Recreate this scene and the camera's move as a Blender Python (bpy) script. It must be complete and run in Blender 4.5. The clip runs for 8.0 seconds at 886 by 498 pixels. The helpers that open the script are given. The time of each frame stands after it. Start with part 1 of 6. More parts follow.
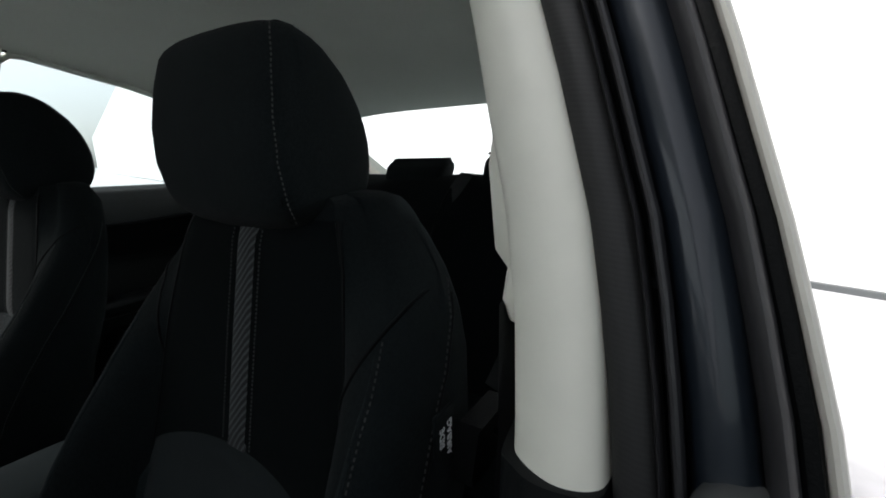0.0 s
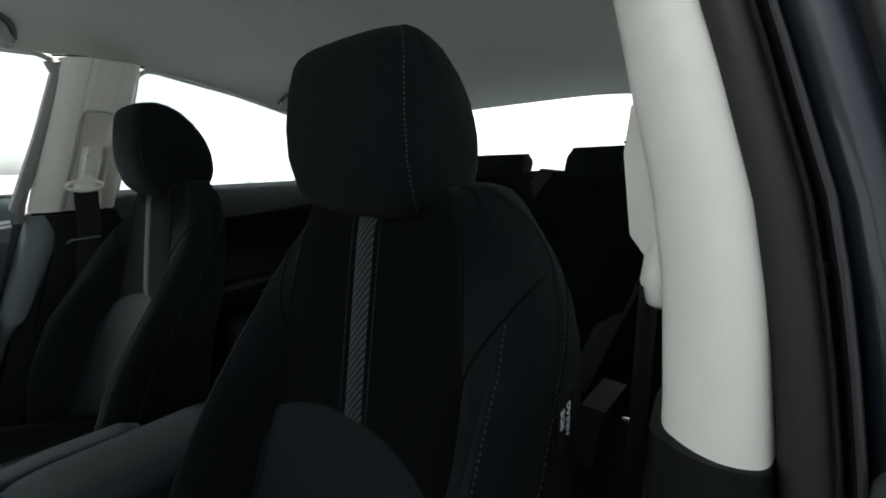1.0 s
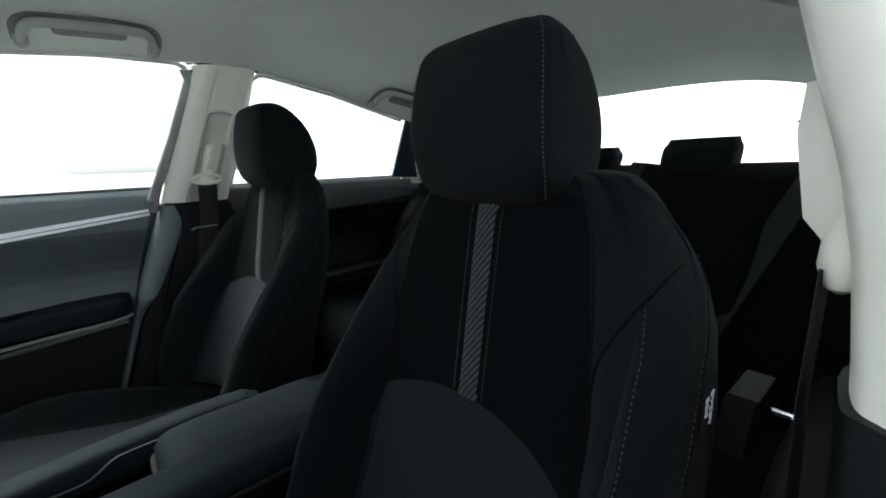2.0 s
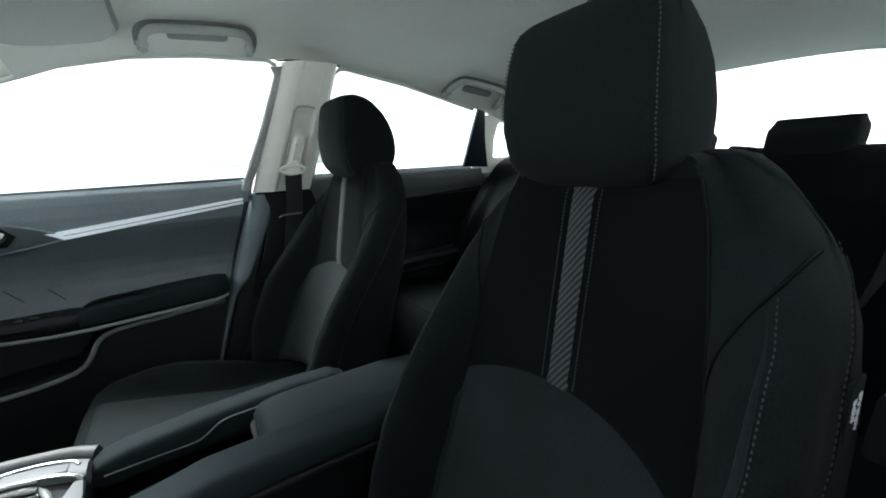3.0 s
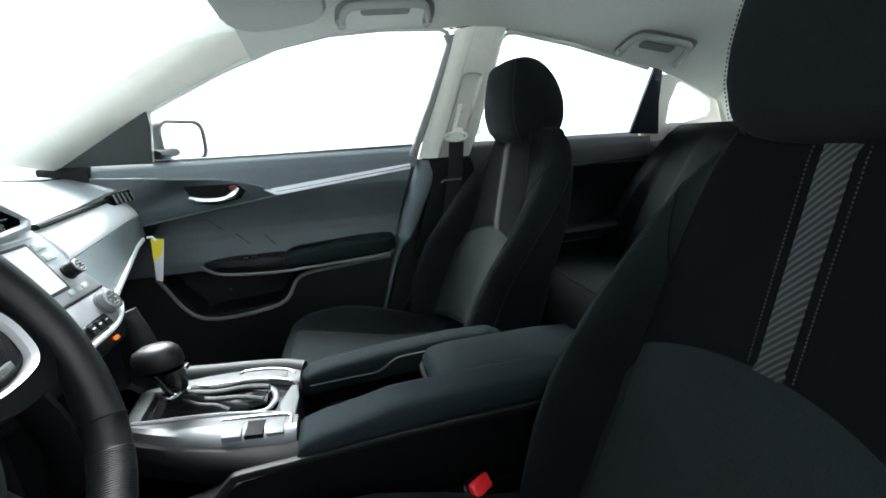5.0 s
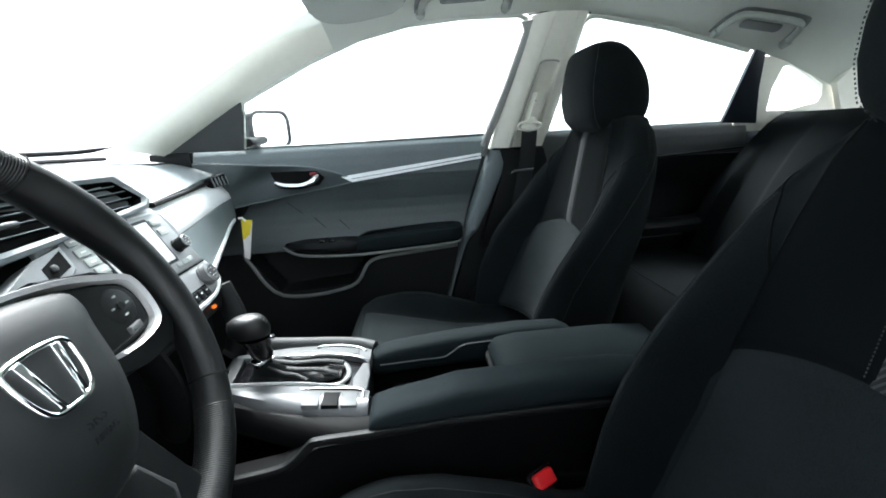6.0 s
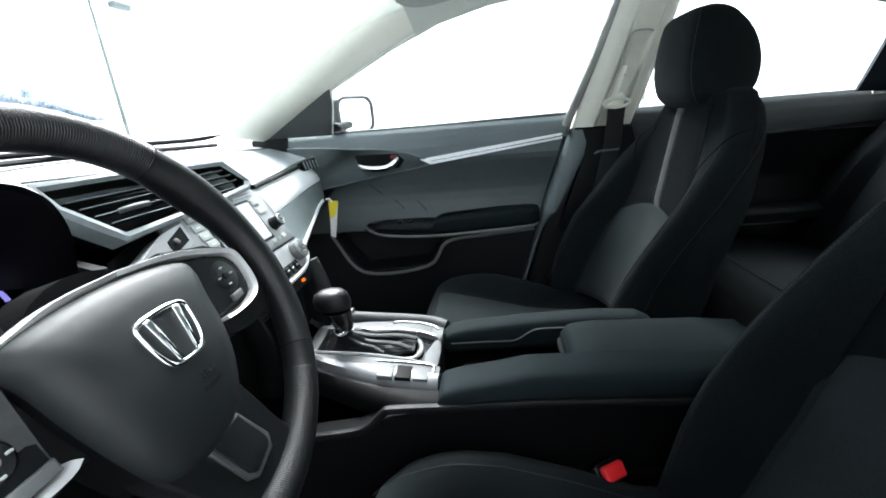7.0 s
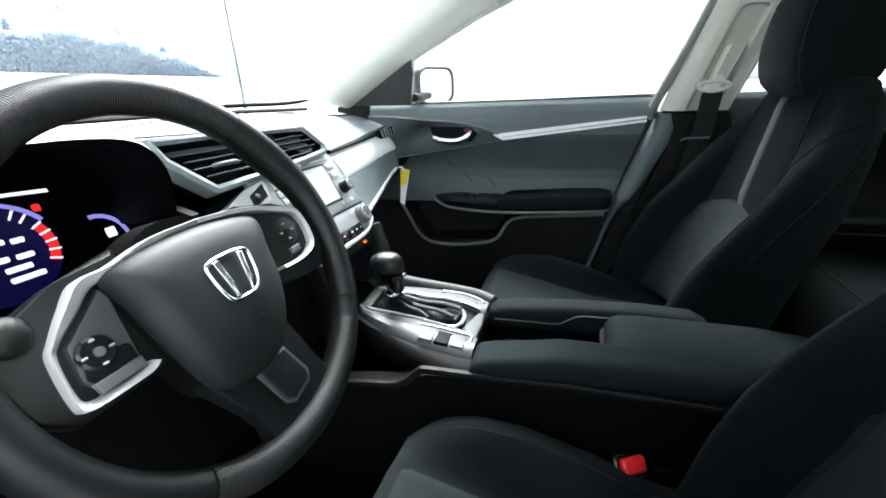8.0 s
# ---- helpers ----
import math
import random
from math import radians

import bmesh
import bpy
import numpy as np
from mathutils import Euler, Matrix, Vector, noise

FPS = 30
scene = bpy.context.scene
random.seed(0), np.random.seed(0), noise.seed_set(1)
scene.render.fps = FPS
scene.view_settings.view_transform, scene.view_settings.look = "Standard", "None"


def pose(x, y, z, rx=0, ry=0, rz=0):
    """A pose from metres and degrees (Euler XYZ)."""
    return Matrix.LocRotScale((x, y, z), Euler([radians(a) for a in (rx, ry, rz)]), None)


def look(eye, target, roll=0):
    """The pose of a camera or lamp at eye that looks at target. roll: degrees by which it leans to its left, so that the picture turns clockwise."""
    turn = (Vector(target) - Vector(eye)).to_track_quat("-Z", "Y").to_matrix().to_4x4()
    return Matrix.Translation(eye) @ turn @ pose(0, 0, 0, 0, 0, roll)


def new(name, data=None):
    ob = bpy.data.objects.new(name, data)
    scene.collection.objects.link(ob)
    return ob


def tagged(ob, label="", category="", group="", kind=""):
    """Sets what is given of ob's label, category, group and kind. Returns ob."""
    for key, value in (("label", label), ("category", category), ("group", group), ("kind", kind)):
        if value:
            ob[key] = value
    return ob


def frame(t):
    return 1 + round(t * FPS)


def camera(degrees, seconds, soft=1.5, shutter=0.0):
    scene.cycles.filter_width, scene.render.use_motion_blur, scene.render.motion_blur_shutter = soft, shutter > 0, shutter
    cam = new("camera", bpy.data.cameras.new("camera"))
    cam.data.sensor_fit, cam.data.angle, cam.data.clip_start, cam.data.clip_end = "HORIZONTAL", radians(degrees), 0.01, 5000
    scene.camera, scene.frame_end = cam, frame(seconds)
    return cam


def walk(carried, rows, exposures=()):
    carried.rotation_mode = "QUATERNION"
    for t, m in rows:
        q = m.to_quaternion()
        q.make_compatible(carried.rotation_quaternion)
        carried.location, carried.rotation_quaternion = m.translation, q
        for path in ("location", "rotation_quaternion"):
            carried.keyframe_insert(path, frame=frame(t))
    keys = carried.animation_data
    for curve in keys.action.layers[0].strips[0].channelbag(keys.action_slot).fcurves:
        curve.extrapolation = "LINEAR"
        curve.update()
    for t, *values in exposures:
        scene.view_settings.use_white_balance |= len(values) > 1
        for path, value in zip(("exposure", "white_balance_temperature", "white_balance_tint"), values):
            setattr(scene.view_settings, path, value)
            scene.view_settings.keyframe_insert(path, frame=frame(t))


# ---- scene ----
cam = camera(93.6, 8.0, soft=1.8)
PATH = [
    (0, pose(0.7447, 0.4494, 1.0221, 78.24, 0.83, 32.04)),
    (0.5, pose(0.7324, 0.4326, 1.0192, 78.02, 1.32, 35.89)),
    (1, pose(0.7175, 0.4074, 1.0177, 78.26, 1.62, 40.46)),
    (1.5, pose(0.6998, 0.3749, 1.0143, 78.31, 1.70, 45.13)),
    (3, pose(0.6658, 0.3251, 1.0016, 77.55, 2.79, 57.49)),
    (3.5, pose(0.6542, 0.3115, 0.9983, 76.74, 3.12, 63.02)),
    (4, pose(0.6477, 0.2953, 0.9926, 76.34, 3.00, 67.28)),
    (4.5, pose(0.6490, 0.2828, 0.9907, 75.84, 3.19, 71.49)),
    (5, pose(0.6485, 0.2683, 0.9885, 74.91, 3.24, 76.25)),
    (6.5, pose(0.6501, 0.2498, 0.9860, 73.48, 3.68, 90.05)),
    (7, pose(0.6542, 0.2603, 0.9884, 72.41, 4.71, 95.82)),
    (7.5, pose(0.6595, 0.2787, 0.9957, 71.78, 4.16, 101.69)),
    (8, pose(0.6706, 0.3095, 0.9989, 69.34, 2.22, 107.69)),
]
EXPOSURES = [(0.0, 0.57, 6400, 10), (1.5, 1.25, 6250, 8), (3.5, 1.95, 6000, 7), (5.0, 2.05, 6000, 7), (8.0, 2.05, 6050, 8)]
walk(cam, PATH, EXPOSURES)

# ---- world and light: a bright overcast day ----
world = bpy.data.worlds.new("world")
scene.world = world
world.use_nodes = True
wt = world.node_tree
sky = wt.nodes.new("ShaderNodeTexSky")
sky.sky_type, sky.sun_disc = "NISHITA", False
sky.sun_elevation, sky.sun_rotation = radians(52), radians(246)
sky.air_density, sky.dust_density, sky.ozone_density = 1.0, 3.0, 1.0
cloud = wt.nodes.new("ShaderNodeHueSaturation")
cloud.inputs["Saturation"].default_value = 0.18
wt.links.new(sky.outputs[0], cloud.inputs["Color"])
wt.links.new(cloud.outputs[0], wt.nodes["Background"].inputs[0])
wt.nodes["Background"].inputs[1].default_value = 0.15
sun = new("sun", bpy.data.lights.new("sun", "SUN"))
sun.data.energy, sun.data.angle, sun.data.color = 4.4, radians(30), (1.0, 0.97, 0.92)
sun.matrix_world = look((-3.6, -1.6, 5.05), (0, 0, 0))


# ---- materials ----
def material(name, color, rough=0.5, metal=0.0, vary=0.15, scale=40.0, bump=0.0, bump_scale=400.0, stain=3.0, sheen=0.0, spec=0.5, coat=0.0):
    """A procedural surface: colour varied at two scales, fine relief by noise."""
    m = bpy.data.materials.new(name)
    m.use_nodes = True
    nt = m.node_tree
    b = nt.nodes["Principled BSDF"]
    b.inputs["Roughness"].default_value, b.inputs["Metallic"].default_value = rough, metal
    b.inputs["Specular IOR Level"].default_value = spec
    b.inputs["Sheen Weight"].default_value, b.inputs["Coat Weight"].default_value = sheen, coat
    tc = nt.nodes.new("ShaderNodeTexCoord")
    fine, broad = nt.nodes.new("ShaderNodeTexNoise"), nt.nodes.new("ShaderNodeTexNoise")
    fine.inputs["Scale"].default_value, broad.inputs["Scale"].default_value = scale, stain
    fine.inputs["Detail"].default_value, broad.inputs["Detail"].default_value = 4, 3
    add = nt.nodes.new("ShaderNodeMath")
    add.operation = "ADD"
    ramp = nt.nodes.new("ShaderNodeMapRange")
    ramp.inputs[1].default_value, ramp.inputs[2].default_value = 0.6, 1.4
    ramp.inputs[3].default_value, ramp.inputs[4].default_value = 1 - vary, 1 + vary
    mul = nt.nodes.new("ShaderNodeVectorMath")
    mul.operation = "SCALE"
    mul.inputs[0].default_value = color[:3]
    for n in (fine, broad):
        nt.links.new(tc.outputs["Object"], n.inputs["Vector"])
    nt.links.new(fine.outputs[0], add.inputs[0])
    nt.links.new(broad.outputs[0], add.inputs[1])
    nt.links.new(add.outputs[0], ramp.inputs[0])
    nt.links.new(ramp.outputs[0], mul.inputs["Scale"])
    nt.links.new(mul.outputs[0], b.inputs["Base Color"])
    if bump:
        grain, bp = nt.nodes.new("ShaderNodeTexNoise"), nt.nodes.new("ShaderNodeBump")
        grain.inputs["Scale"].default_value, grain.inputs["Detail"].default_value = bump_scale, 2
        bp.inputs["Strength"].default_value, bp.inputs["Distance"].default_value = bump, 0.002
        nt.links.new(tc.outputs["Object"], grain.inputs["Vector"])
        nt.links.new(grain.outputs[0], bp.inputs["Height"])
        nt.links.new(bp.outputs[0], b.inputs["Normal"])
    return m


def striped(name, dark, light, pitch, slant, axis_a=0, axis_b=2, rough=0.85, share=0.45):
    """Fabric or rubber with fine parallel lines, slanted across two axes."""
    m = material(name, dark, rough)
    nt = m.node_tree
    b = nt.nodes["Principled BSDF"]
    tc, sep = nt.nodes.new("ShaderNodeTexCoord"), nt.nodes.new("ShaderNodeSeparateXYZ")
    nt.links.new(tc.outputs["Object"], sep.inputs[0])
    k, s, fr, gt = (nt.nodes.new("ShaderNodeMath") for _ in range(4))
    k.operation, s.operation, fr.operation, gt.operation = "MULTIPLY", "ADD", "PINGPONG", "LESS_THAN"
    k.inputs[1].default_value = slant
    fr.inputs[1].default_value, gt.inputs[1].default_value = pitch, pitch * share
    nt.links.new(sep.outputs[axis_a], k.inputs[0])
    nt.links.new(k.outputs[0], s.inputs[0])
    nt.links.new(sep.outputs[axis_b], s.inputs[1])
    nt.links.new(s.outputs[0], fr.inputs[0])
    nt.links.new(fr.outputs[0], gt.inputs[0])
    mix = nt.nodes.new("ShaderNodeMix")
    mix.data_type = "RGBA"
    mix.inputs[6].default_value, mix.inputs[7].default_value = (*dark, 1), (*light, 1)
    nt.links.new(gt.outputs[0], mix.inputs[0])
    nt.links.new(mix.outputs[2], b.inputs["Base Color"])
    bp = nt.nodes.new("ShaderNodeBump")
    bp.inputs["Strength"].default_value, bp.inputs["Distance"].default_value = 0.5, 0.001
    nt.links.new(gt.outputs[0], bp.inputs["Height"])
    nt.links.new(bp.outputs[0], b.inputs["Normal"])
    return m


def glass(name, tint, shine=0.7):
    """A thin clear pane: see-through, with gloss that grows at flat angles."""
    m = bpy.data.materials.new(name)
    m.use_nodes = True
    nt = m.node_tree
    nt.nodes.remove(nt.nodes["Principled BSDF"])
    tr, gl, lw, mix = (nt.nodes.new("ShaderNode" + k) for k in ("BsdfTransparent", "BsdfGlossy", "LayerWeight", "MixShader"))
    power, scale = nt.nodes.new("ShaderNodeMath"), nt.nodes.new("ShaderNodeMath")
    power.operation, scale.operation = "POWER", "MULTIPLY_ADD"
    power.inputs[1].default_value = 5.0
    scale.inputs[1].default_value, scale.inputs[2].default_value = shine, 0.03
    tr.inputs[0].default_value, gl.inputs["Roughness"].default_value = (*tint, 1), 0.02
    lw.inputs[0].default_value = 0.5
    nt.links.new(lw.outputs["Facing"], power.inputs[0])
    nt.links.new(power.outputs[0], scale.inputs[0])
    nt.links.new(scale.outputs[0], mix.inputs[0])
    nt.links.new(tr.outputs[0], mix.inputs[1])
    nt.links.new(gl.outputs[0], mix.inputs[2])
    nt.links.new(mix.outputs[0], nt.nodes["Material Output"].inputs[0])
    return m


def glow(name, color, strength):
    m = material(name, (0.004, 0.004, 0.004), 0.4, spec=0.2)
    b = m.node_tree.nodes["Principled BSDF"]
    b.inputs["Emission Color"].default_value, b.inputs["Emission Strength"].default_value = (*color, 1), strength
    return m


FABRIC = material("fabric", (0.0076, 0.0100, 0.0108), 0.95, vary=0.5, scale=380, bump=0.5, bump_scale=1100, stain=6, sheen=0.03, spec=0.04)
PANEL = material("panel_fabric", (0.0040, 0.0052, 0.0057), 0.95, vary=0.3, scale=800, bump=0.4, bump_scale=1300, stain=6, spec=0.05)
INSERT = material("insert_fabric", (0.0122, 0.0161, 0.0175), 0.95, vary=0.5, scale=420, bump=0.6, bump_scale=1200, stain=5, sheen=0.05, spec=0.06)
STRIPE = striped("stripe_fabric", (0.007, 0.008, 0.009), (0.050, 0.055, 0.057), 0.0043, -1.25, share=0.40)
THREAD = material("thread", (0.030, 0.031, 0.030), 0.8)
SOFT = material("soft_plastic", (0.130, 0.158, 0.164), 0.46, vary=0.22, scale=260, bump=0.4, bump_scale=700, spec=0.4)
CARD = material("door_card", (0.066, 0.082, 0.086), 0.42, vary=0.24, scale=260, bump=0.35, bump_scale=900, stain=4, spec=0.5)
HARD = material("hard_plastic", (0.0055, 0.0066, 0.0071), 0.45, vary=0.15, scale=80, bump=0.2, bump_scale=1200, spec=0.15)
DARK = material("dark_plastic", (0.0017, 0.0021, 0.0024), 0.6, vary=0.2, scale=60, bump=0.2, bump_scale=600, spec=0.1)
PADDED = material("padded_vinyl", (0.0088, 0.0136, 0.0153), 0.7, vary=0.25, scale=400, bump=0.35, bump_scale=900, spec=0.07)
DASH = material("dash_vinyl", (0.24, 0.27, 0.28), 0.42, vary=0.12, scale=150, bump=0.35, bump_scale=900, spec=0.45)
# near-white, non-metal base imitates bright reflections in satin silver trim
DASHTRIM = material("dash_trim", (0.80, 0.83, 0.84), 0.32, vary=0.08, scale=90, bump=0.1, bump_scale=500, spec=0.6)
GLOSS = material("gloss_black", (0.006, 0.006, 0.007), 0.15, vary=0.1, spec=0.5)
SILVER = material("satin_silver", (0.27, 0.28, 0.285), 0.25, 0.6, vary=0.06, scale=60, bump=0.03, bump_scale=900)
SATIN = material("satin_grey", (0.17, 0.175, 0.18), 0.33, 0.35, vary=0.06, scale=60, bump=0.03, bump_scale=900)
COVER = material("grey_plastic_cover", (0.046, 0.050, 0.051), 0.5, vary=0.1, scale=80, bump=0.1, bump_scale=900, spec=0.3)
POST = material("weathered_post", (0.10, 0.13, 0.125), 0.6, vary=0.1)
CHROME = material("chrome", (0.85, 0.86, 0.87), 0.08, 1.0, vary=0.03)
LEATHER = material("leather", (0.0045, 0.0054, 0.0058), 0.38, vary=0.15, scale=300, bump=0.22, bump_scale=1800, spec=0.34)
PAD = material("airbag_pad", (0.0105, 0.0132, 0.0136), 0.5, vary=0.10, scale=300, bump=0.22, bump_scale=1900, spec=0.35)
CREAM = material("cream_trim", (0.80, 0.79, 0.70), 0.5, vary=0.04, scale=50, bump=0.06, bump_scale=1500)
LINER = material("headliner_cloth", (0.60, 0.625, 0.57), 0.95, vary=0.08, scale=500, bump=0.5, bump_scale=900, stain=4, spec=0.1)
FRAMEGREY = material("silver_grey_frame", (0.40, 0.41, 0.395), 0.6, vary=0.08, scale=90, bump=0.12, bump_scale=900, spec=0.3)
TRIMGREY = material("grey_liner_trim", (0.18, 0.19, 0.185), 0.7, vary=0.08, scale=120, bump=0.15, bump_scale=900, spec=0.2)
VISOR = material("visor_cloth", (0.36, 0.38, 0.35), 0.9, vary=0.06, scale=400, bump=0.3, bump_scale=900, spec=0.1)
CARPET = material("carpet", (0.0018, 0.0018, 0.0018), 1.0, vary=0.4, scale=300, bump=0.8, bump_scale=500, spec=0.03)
RUBBER = striped("ribbed_rubber", (0.005, 0.005, 0.0056), (0.009, 0.009, 0.0095), 0.0012, 0.1, 0, 2, 0.6)
SEAL = material("rubber", (0.016, 0.016, 0.018), 0.45, vary=0.2)
PAINT = material("dark_blue_paint", (0.009, 0.0135, 0.0205), 0.38, 0.2, vary=0.1, coat=0.35)
WEBBING = striped("belt_webbing", (0.005, 0.0062, 0.007), (0.0075, 0.0092, 0.0102), 0.0012, 0.0, 0, 2, 0.8)
RED = material("red_plastic", (0.75, 0.02, 0.025), 0.35, vary=0.05)
PAPER = material("paper", (0.8, 0.8, 0.8), 0.7, vary=0.04)
YELLOW = material("yellow_paper", (0.75, 0.62, 0.02), 0.6, vary=0.05)
WHITE = material("white_print", (0.7, 0.7, 0.7), 0.7, vary=0.05)
SCREEN = material("blank_screen", (0.72, 0.75, 0.77), 0.12, vary=0.05, spec=0.8)
GREY = material("grey_keys", (0.100, 0.107, 0.110), 0.5, vary=0.08, spec=0.3)
FASCIA = material("silver_grey_fascia", (0.32, 0.335, 0.34), 0.38, 0.15, vary=0.06, scale=120, bump=0.08, bump_scale=900)
FLANK = material("dark_satin_flank", (0.085, 0.09, 0.094), 0.34, 0.3, vary=0.06, scale=60, bump=0.03, bump_scale=900)
BRIGHT = material("bright_satin", (0.62, 0.63, 0.635), 0.3, 0.3, vary=0.06, scale=60, bump=0.03, bump_scale=900)
RAIL = material("satin_rail", (0.115, 0.121, 0.124), 0.55, vary=0.06, scale=60, bump=0.03, bump_scale=900, spec=0.25)
EDGE = material("pale_edge_strip", (0.40, 0.40, 0.37), 0.5, vary=0.08)
GLASS = glass("window_glass", (0.93, 0.97, 0.96))
TINTED = glass("rear_glass", (0.85, 0.9, 0.9))
MIRROR = material("mirror", (0.9, 0.9, 0.9), 0.02, 1.0, vary=0.01)
CONCRETE = material("concrete", (0.42, 0.415, 0.43), 0.9, vary=0.2, scale=6, bump=0.3, bump_scale=40, stain=0.4)
# pale blue base colour imitates distance haze; real twigs are far darker
TWIG = material("hazed_twigs", (0.56, 0.64, 0.72), 0.9, vary=0.25, scale=0.6)
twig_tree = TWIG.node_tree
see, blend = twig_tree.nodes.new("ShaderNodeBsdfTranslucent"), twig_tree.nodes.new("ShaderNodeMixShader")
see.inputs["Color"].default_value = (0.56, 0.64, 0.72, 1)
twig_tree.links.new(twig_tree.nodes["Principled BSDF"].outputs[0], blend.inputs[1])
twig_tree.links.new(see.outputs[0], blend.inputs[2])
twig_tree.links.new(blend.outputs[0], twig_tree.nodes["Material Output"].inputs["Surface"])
POLE = material("pale_metal", (0.4, 0.44, 0.42), 0.5, vary=0.1)
PLASTER = material("white_plaster", (0.8, 0.8, 0.8), 0.9, vary=0.04, scale=3, bump=0.2, bump_scale=30, stain=0.5)
PALETHREAD = material("pale_thread", (0.04, 0.04, 0.037), 0.8)
AMBER = glow("amber_lamp", (1.0, 0.22, 0.02), 0.25)
DIMRED = material("dull_red", (0.16, 0.012, 0.012), 0.5, vary=0.05)
BLUEDIAL = glow("blue_dial", (0.05, 0.02, 0.8), 0.010)
LILAC = glow("lilac_display", (0.4, 0.35, 1.0), 0.2)
PALE = glow("pale_display", (0.85, 0.85, 1.0), 0.36)
REDLIT = glow("red_display", (1.0, 0.03, 0.03), 0.22)


# ---- mesh tools ----
def link(name, bm, mat, parent=None, label="", angle=38):
    """One mesh object; under a parent its mesh is moved into the parent's place."""
    bmesh.ops.recalc_face_normals(bm, faces=bm.faces)
    for f in bm.faces:
        f.smooth = True
    for e in bm.edges:
        if len(e.link_faces) == 2 and e.calc_face_angle(0) > radians(angle):
            e.smooth = False
    if parent is not None:
        at, p = Vector((0, 0, 0)), parent
        while p is not None:
            at, p = at + p.location, p.parent
        bmesh.ops.translate(bm, verts=bm.verts, vec=-at)
    me = bpy.data.meshes.new(name)
    bm.to_mesh(me)
    bm.free()
    me.materials.append(mat)
    ob = new(name, me)
    ob.parent = parent
    if label:
        ob["label"] = label
    return ob


def part(name, bm, mat, parent, label="", angle=38):
    return link(name, bm, mat, parent, label, angle)


def thing(name, at, label, category, group="", kind=""):
    ob = new(name)
    ob.location = at
    ob.empty_display_size = 0.1
    return tagged(ob, label, category, group, kind)


def loft(rings, cap=True, closed=True, loop=False):
    """Skin over rings of equally many points."""
    bm = bmesh.new()
    vs = [[bm.verts.new(p) for p in r] for r in rings]
    n = len(rings[0])
    pairs = list(zip(vs, vs[1:])) + ([(vs[-1], vs[0])] if loop else [])
    for a, b in pairs:
        for i in range(n if closed else n - 1):
            j = (i + 1) % n
            bm.faces.new((a[i], a[j], b[j], b[i]))
    if cap and closed and not loop:
        bm.faces.new(vs[0][::-1])
        bm.faces.new(vs[-1])
    return bm


def sheet(f, nu, nv, thick=(0, 0, 0)):
    """A curved panel f(u, v), u and v from 0 to 1, given body along the vector thick."""
    front = [[Vector(f(i / nu, j / nv)) for i in range(nu + 1)] for j in range(nv + 1)]
    bm = bmesh.new()
    a = [[bm.verts.new(p) for p in r] for r in front]
    for j in range(nv):
        for i in range(nu):
            bm.faces.new((a[j][i], a[j][i + 1], a[j + 1][i + 1], a[j + 1][i]))
    t = Vector(thick)
    if t.length > 0:
        b = [[bm.verts.new(p + t) for p in r] for r in front]
        for j in range(nv):
            for i in range(nu):
                bm.faces.new((b[j][i], b[j + 1][i], b[j + 1][i + 1], b[j][i + 1]))
        for j in range(nv):
            for i in (0, nu):
                bm.faces.new((a[j][i], a[j + 1][i], b[j + 1][i], b[j][i]))
        for i in range(nu):
            for j in (0, nv):
                bm.faces.new((a[j][i], a[j][i + 1], b[j][i + 1], b[j][i]))
    return bm


def curve(points, n):
    """Catmull-Rom points through the given ones, n per span."""
    p = [Vector(q) for q in points]
    p = [2 * p[0] - p[1]] + p + [2 * p[-1] - p[-2]]
    out = []
    for i in range(1, len(p) - 2):
        for k in range(n):
            t = k / n
            out.append(0.5 * (2 * p[i] + (p[i + 1] - p[i - 1]) * t + (2 * p[i - 1] - 5 * p[i] + 4 * p[i + 1] - p[i + 2]) * t * t
                              + (3 * p[i] - p[i - 1] - 3 * p[i + 1] + p[i + 2]) * t ** 3))
    out.append(p[-2])
    return out


def sweep(path, ra, rb=None, side=(0, 0, 1), n=10, loop=False, power=1.0, taper=None):
    """A rounded bar along a path: half-width ra along the side vector, rb across it."""
    rb = ra if rb is None else rb
    path = [Vector(p) for p in path]
    rings, m = [], len(path)
    for i, p in enumerate(path):
        a, b = (path[i - 1], path[(i + 1) % m]) if loop else (path[max(i - 1, 0)], path[min(i + 1, m - 1)])
        d = (b - a).normalized()
        s = Vector(side)
        s = (s - d * s.dot(d)).normalized()
        w = d.cross(s)
        k = taper(i / max(m - 1, 1)) if taper else 1
        ring = []
        for j in range(n):
            c, q = math.cos(2 * math.pi * j / n), math.sin(2 * math.pi * j / n)
            c, q = math.copysign(abs(c) ** power, c), math.copysign(abs(q) ** power, q)
            ring.append(p + s * (ra * k * c) + w * (rb * k * q))
        rings.append(ring)
    return loft(rings, loop=loop)


def block(x0, x1, y0, y1, z0, z1, r=0.004, seg=2):
    bm = bmesh.new()
    bmesh.ops.create_cube(bm, size=1)
    bmesh.ops.scale(bm, vec=(abs(x1 - x0), abs(y1 - y0), abs(z1 - z0)), verts=bm.verts)
    if r:
        bmesh.ops.bevel(bm, geom=bm.edges[:], offset=min(r, 0.49 * min(abs(x1 - x0), abs(y1 - y0), abs(z1 - z0))), segments=seg, profile=0.5, affect="EDGES")
    bmesh.ops.translate(bm, vec=((x0 + x1) / 2, (y0 + y1) / 2, (z0 + z1) / 2), verts=bm.verts)
    return bm


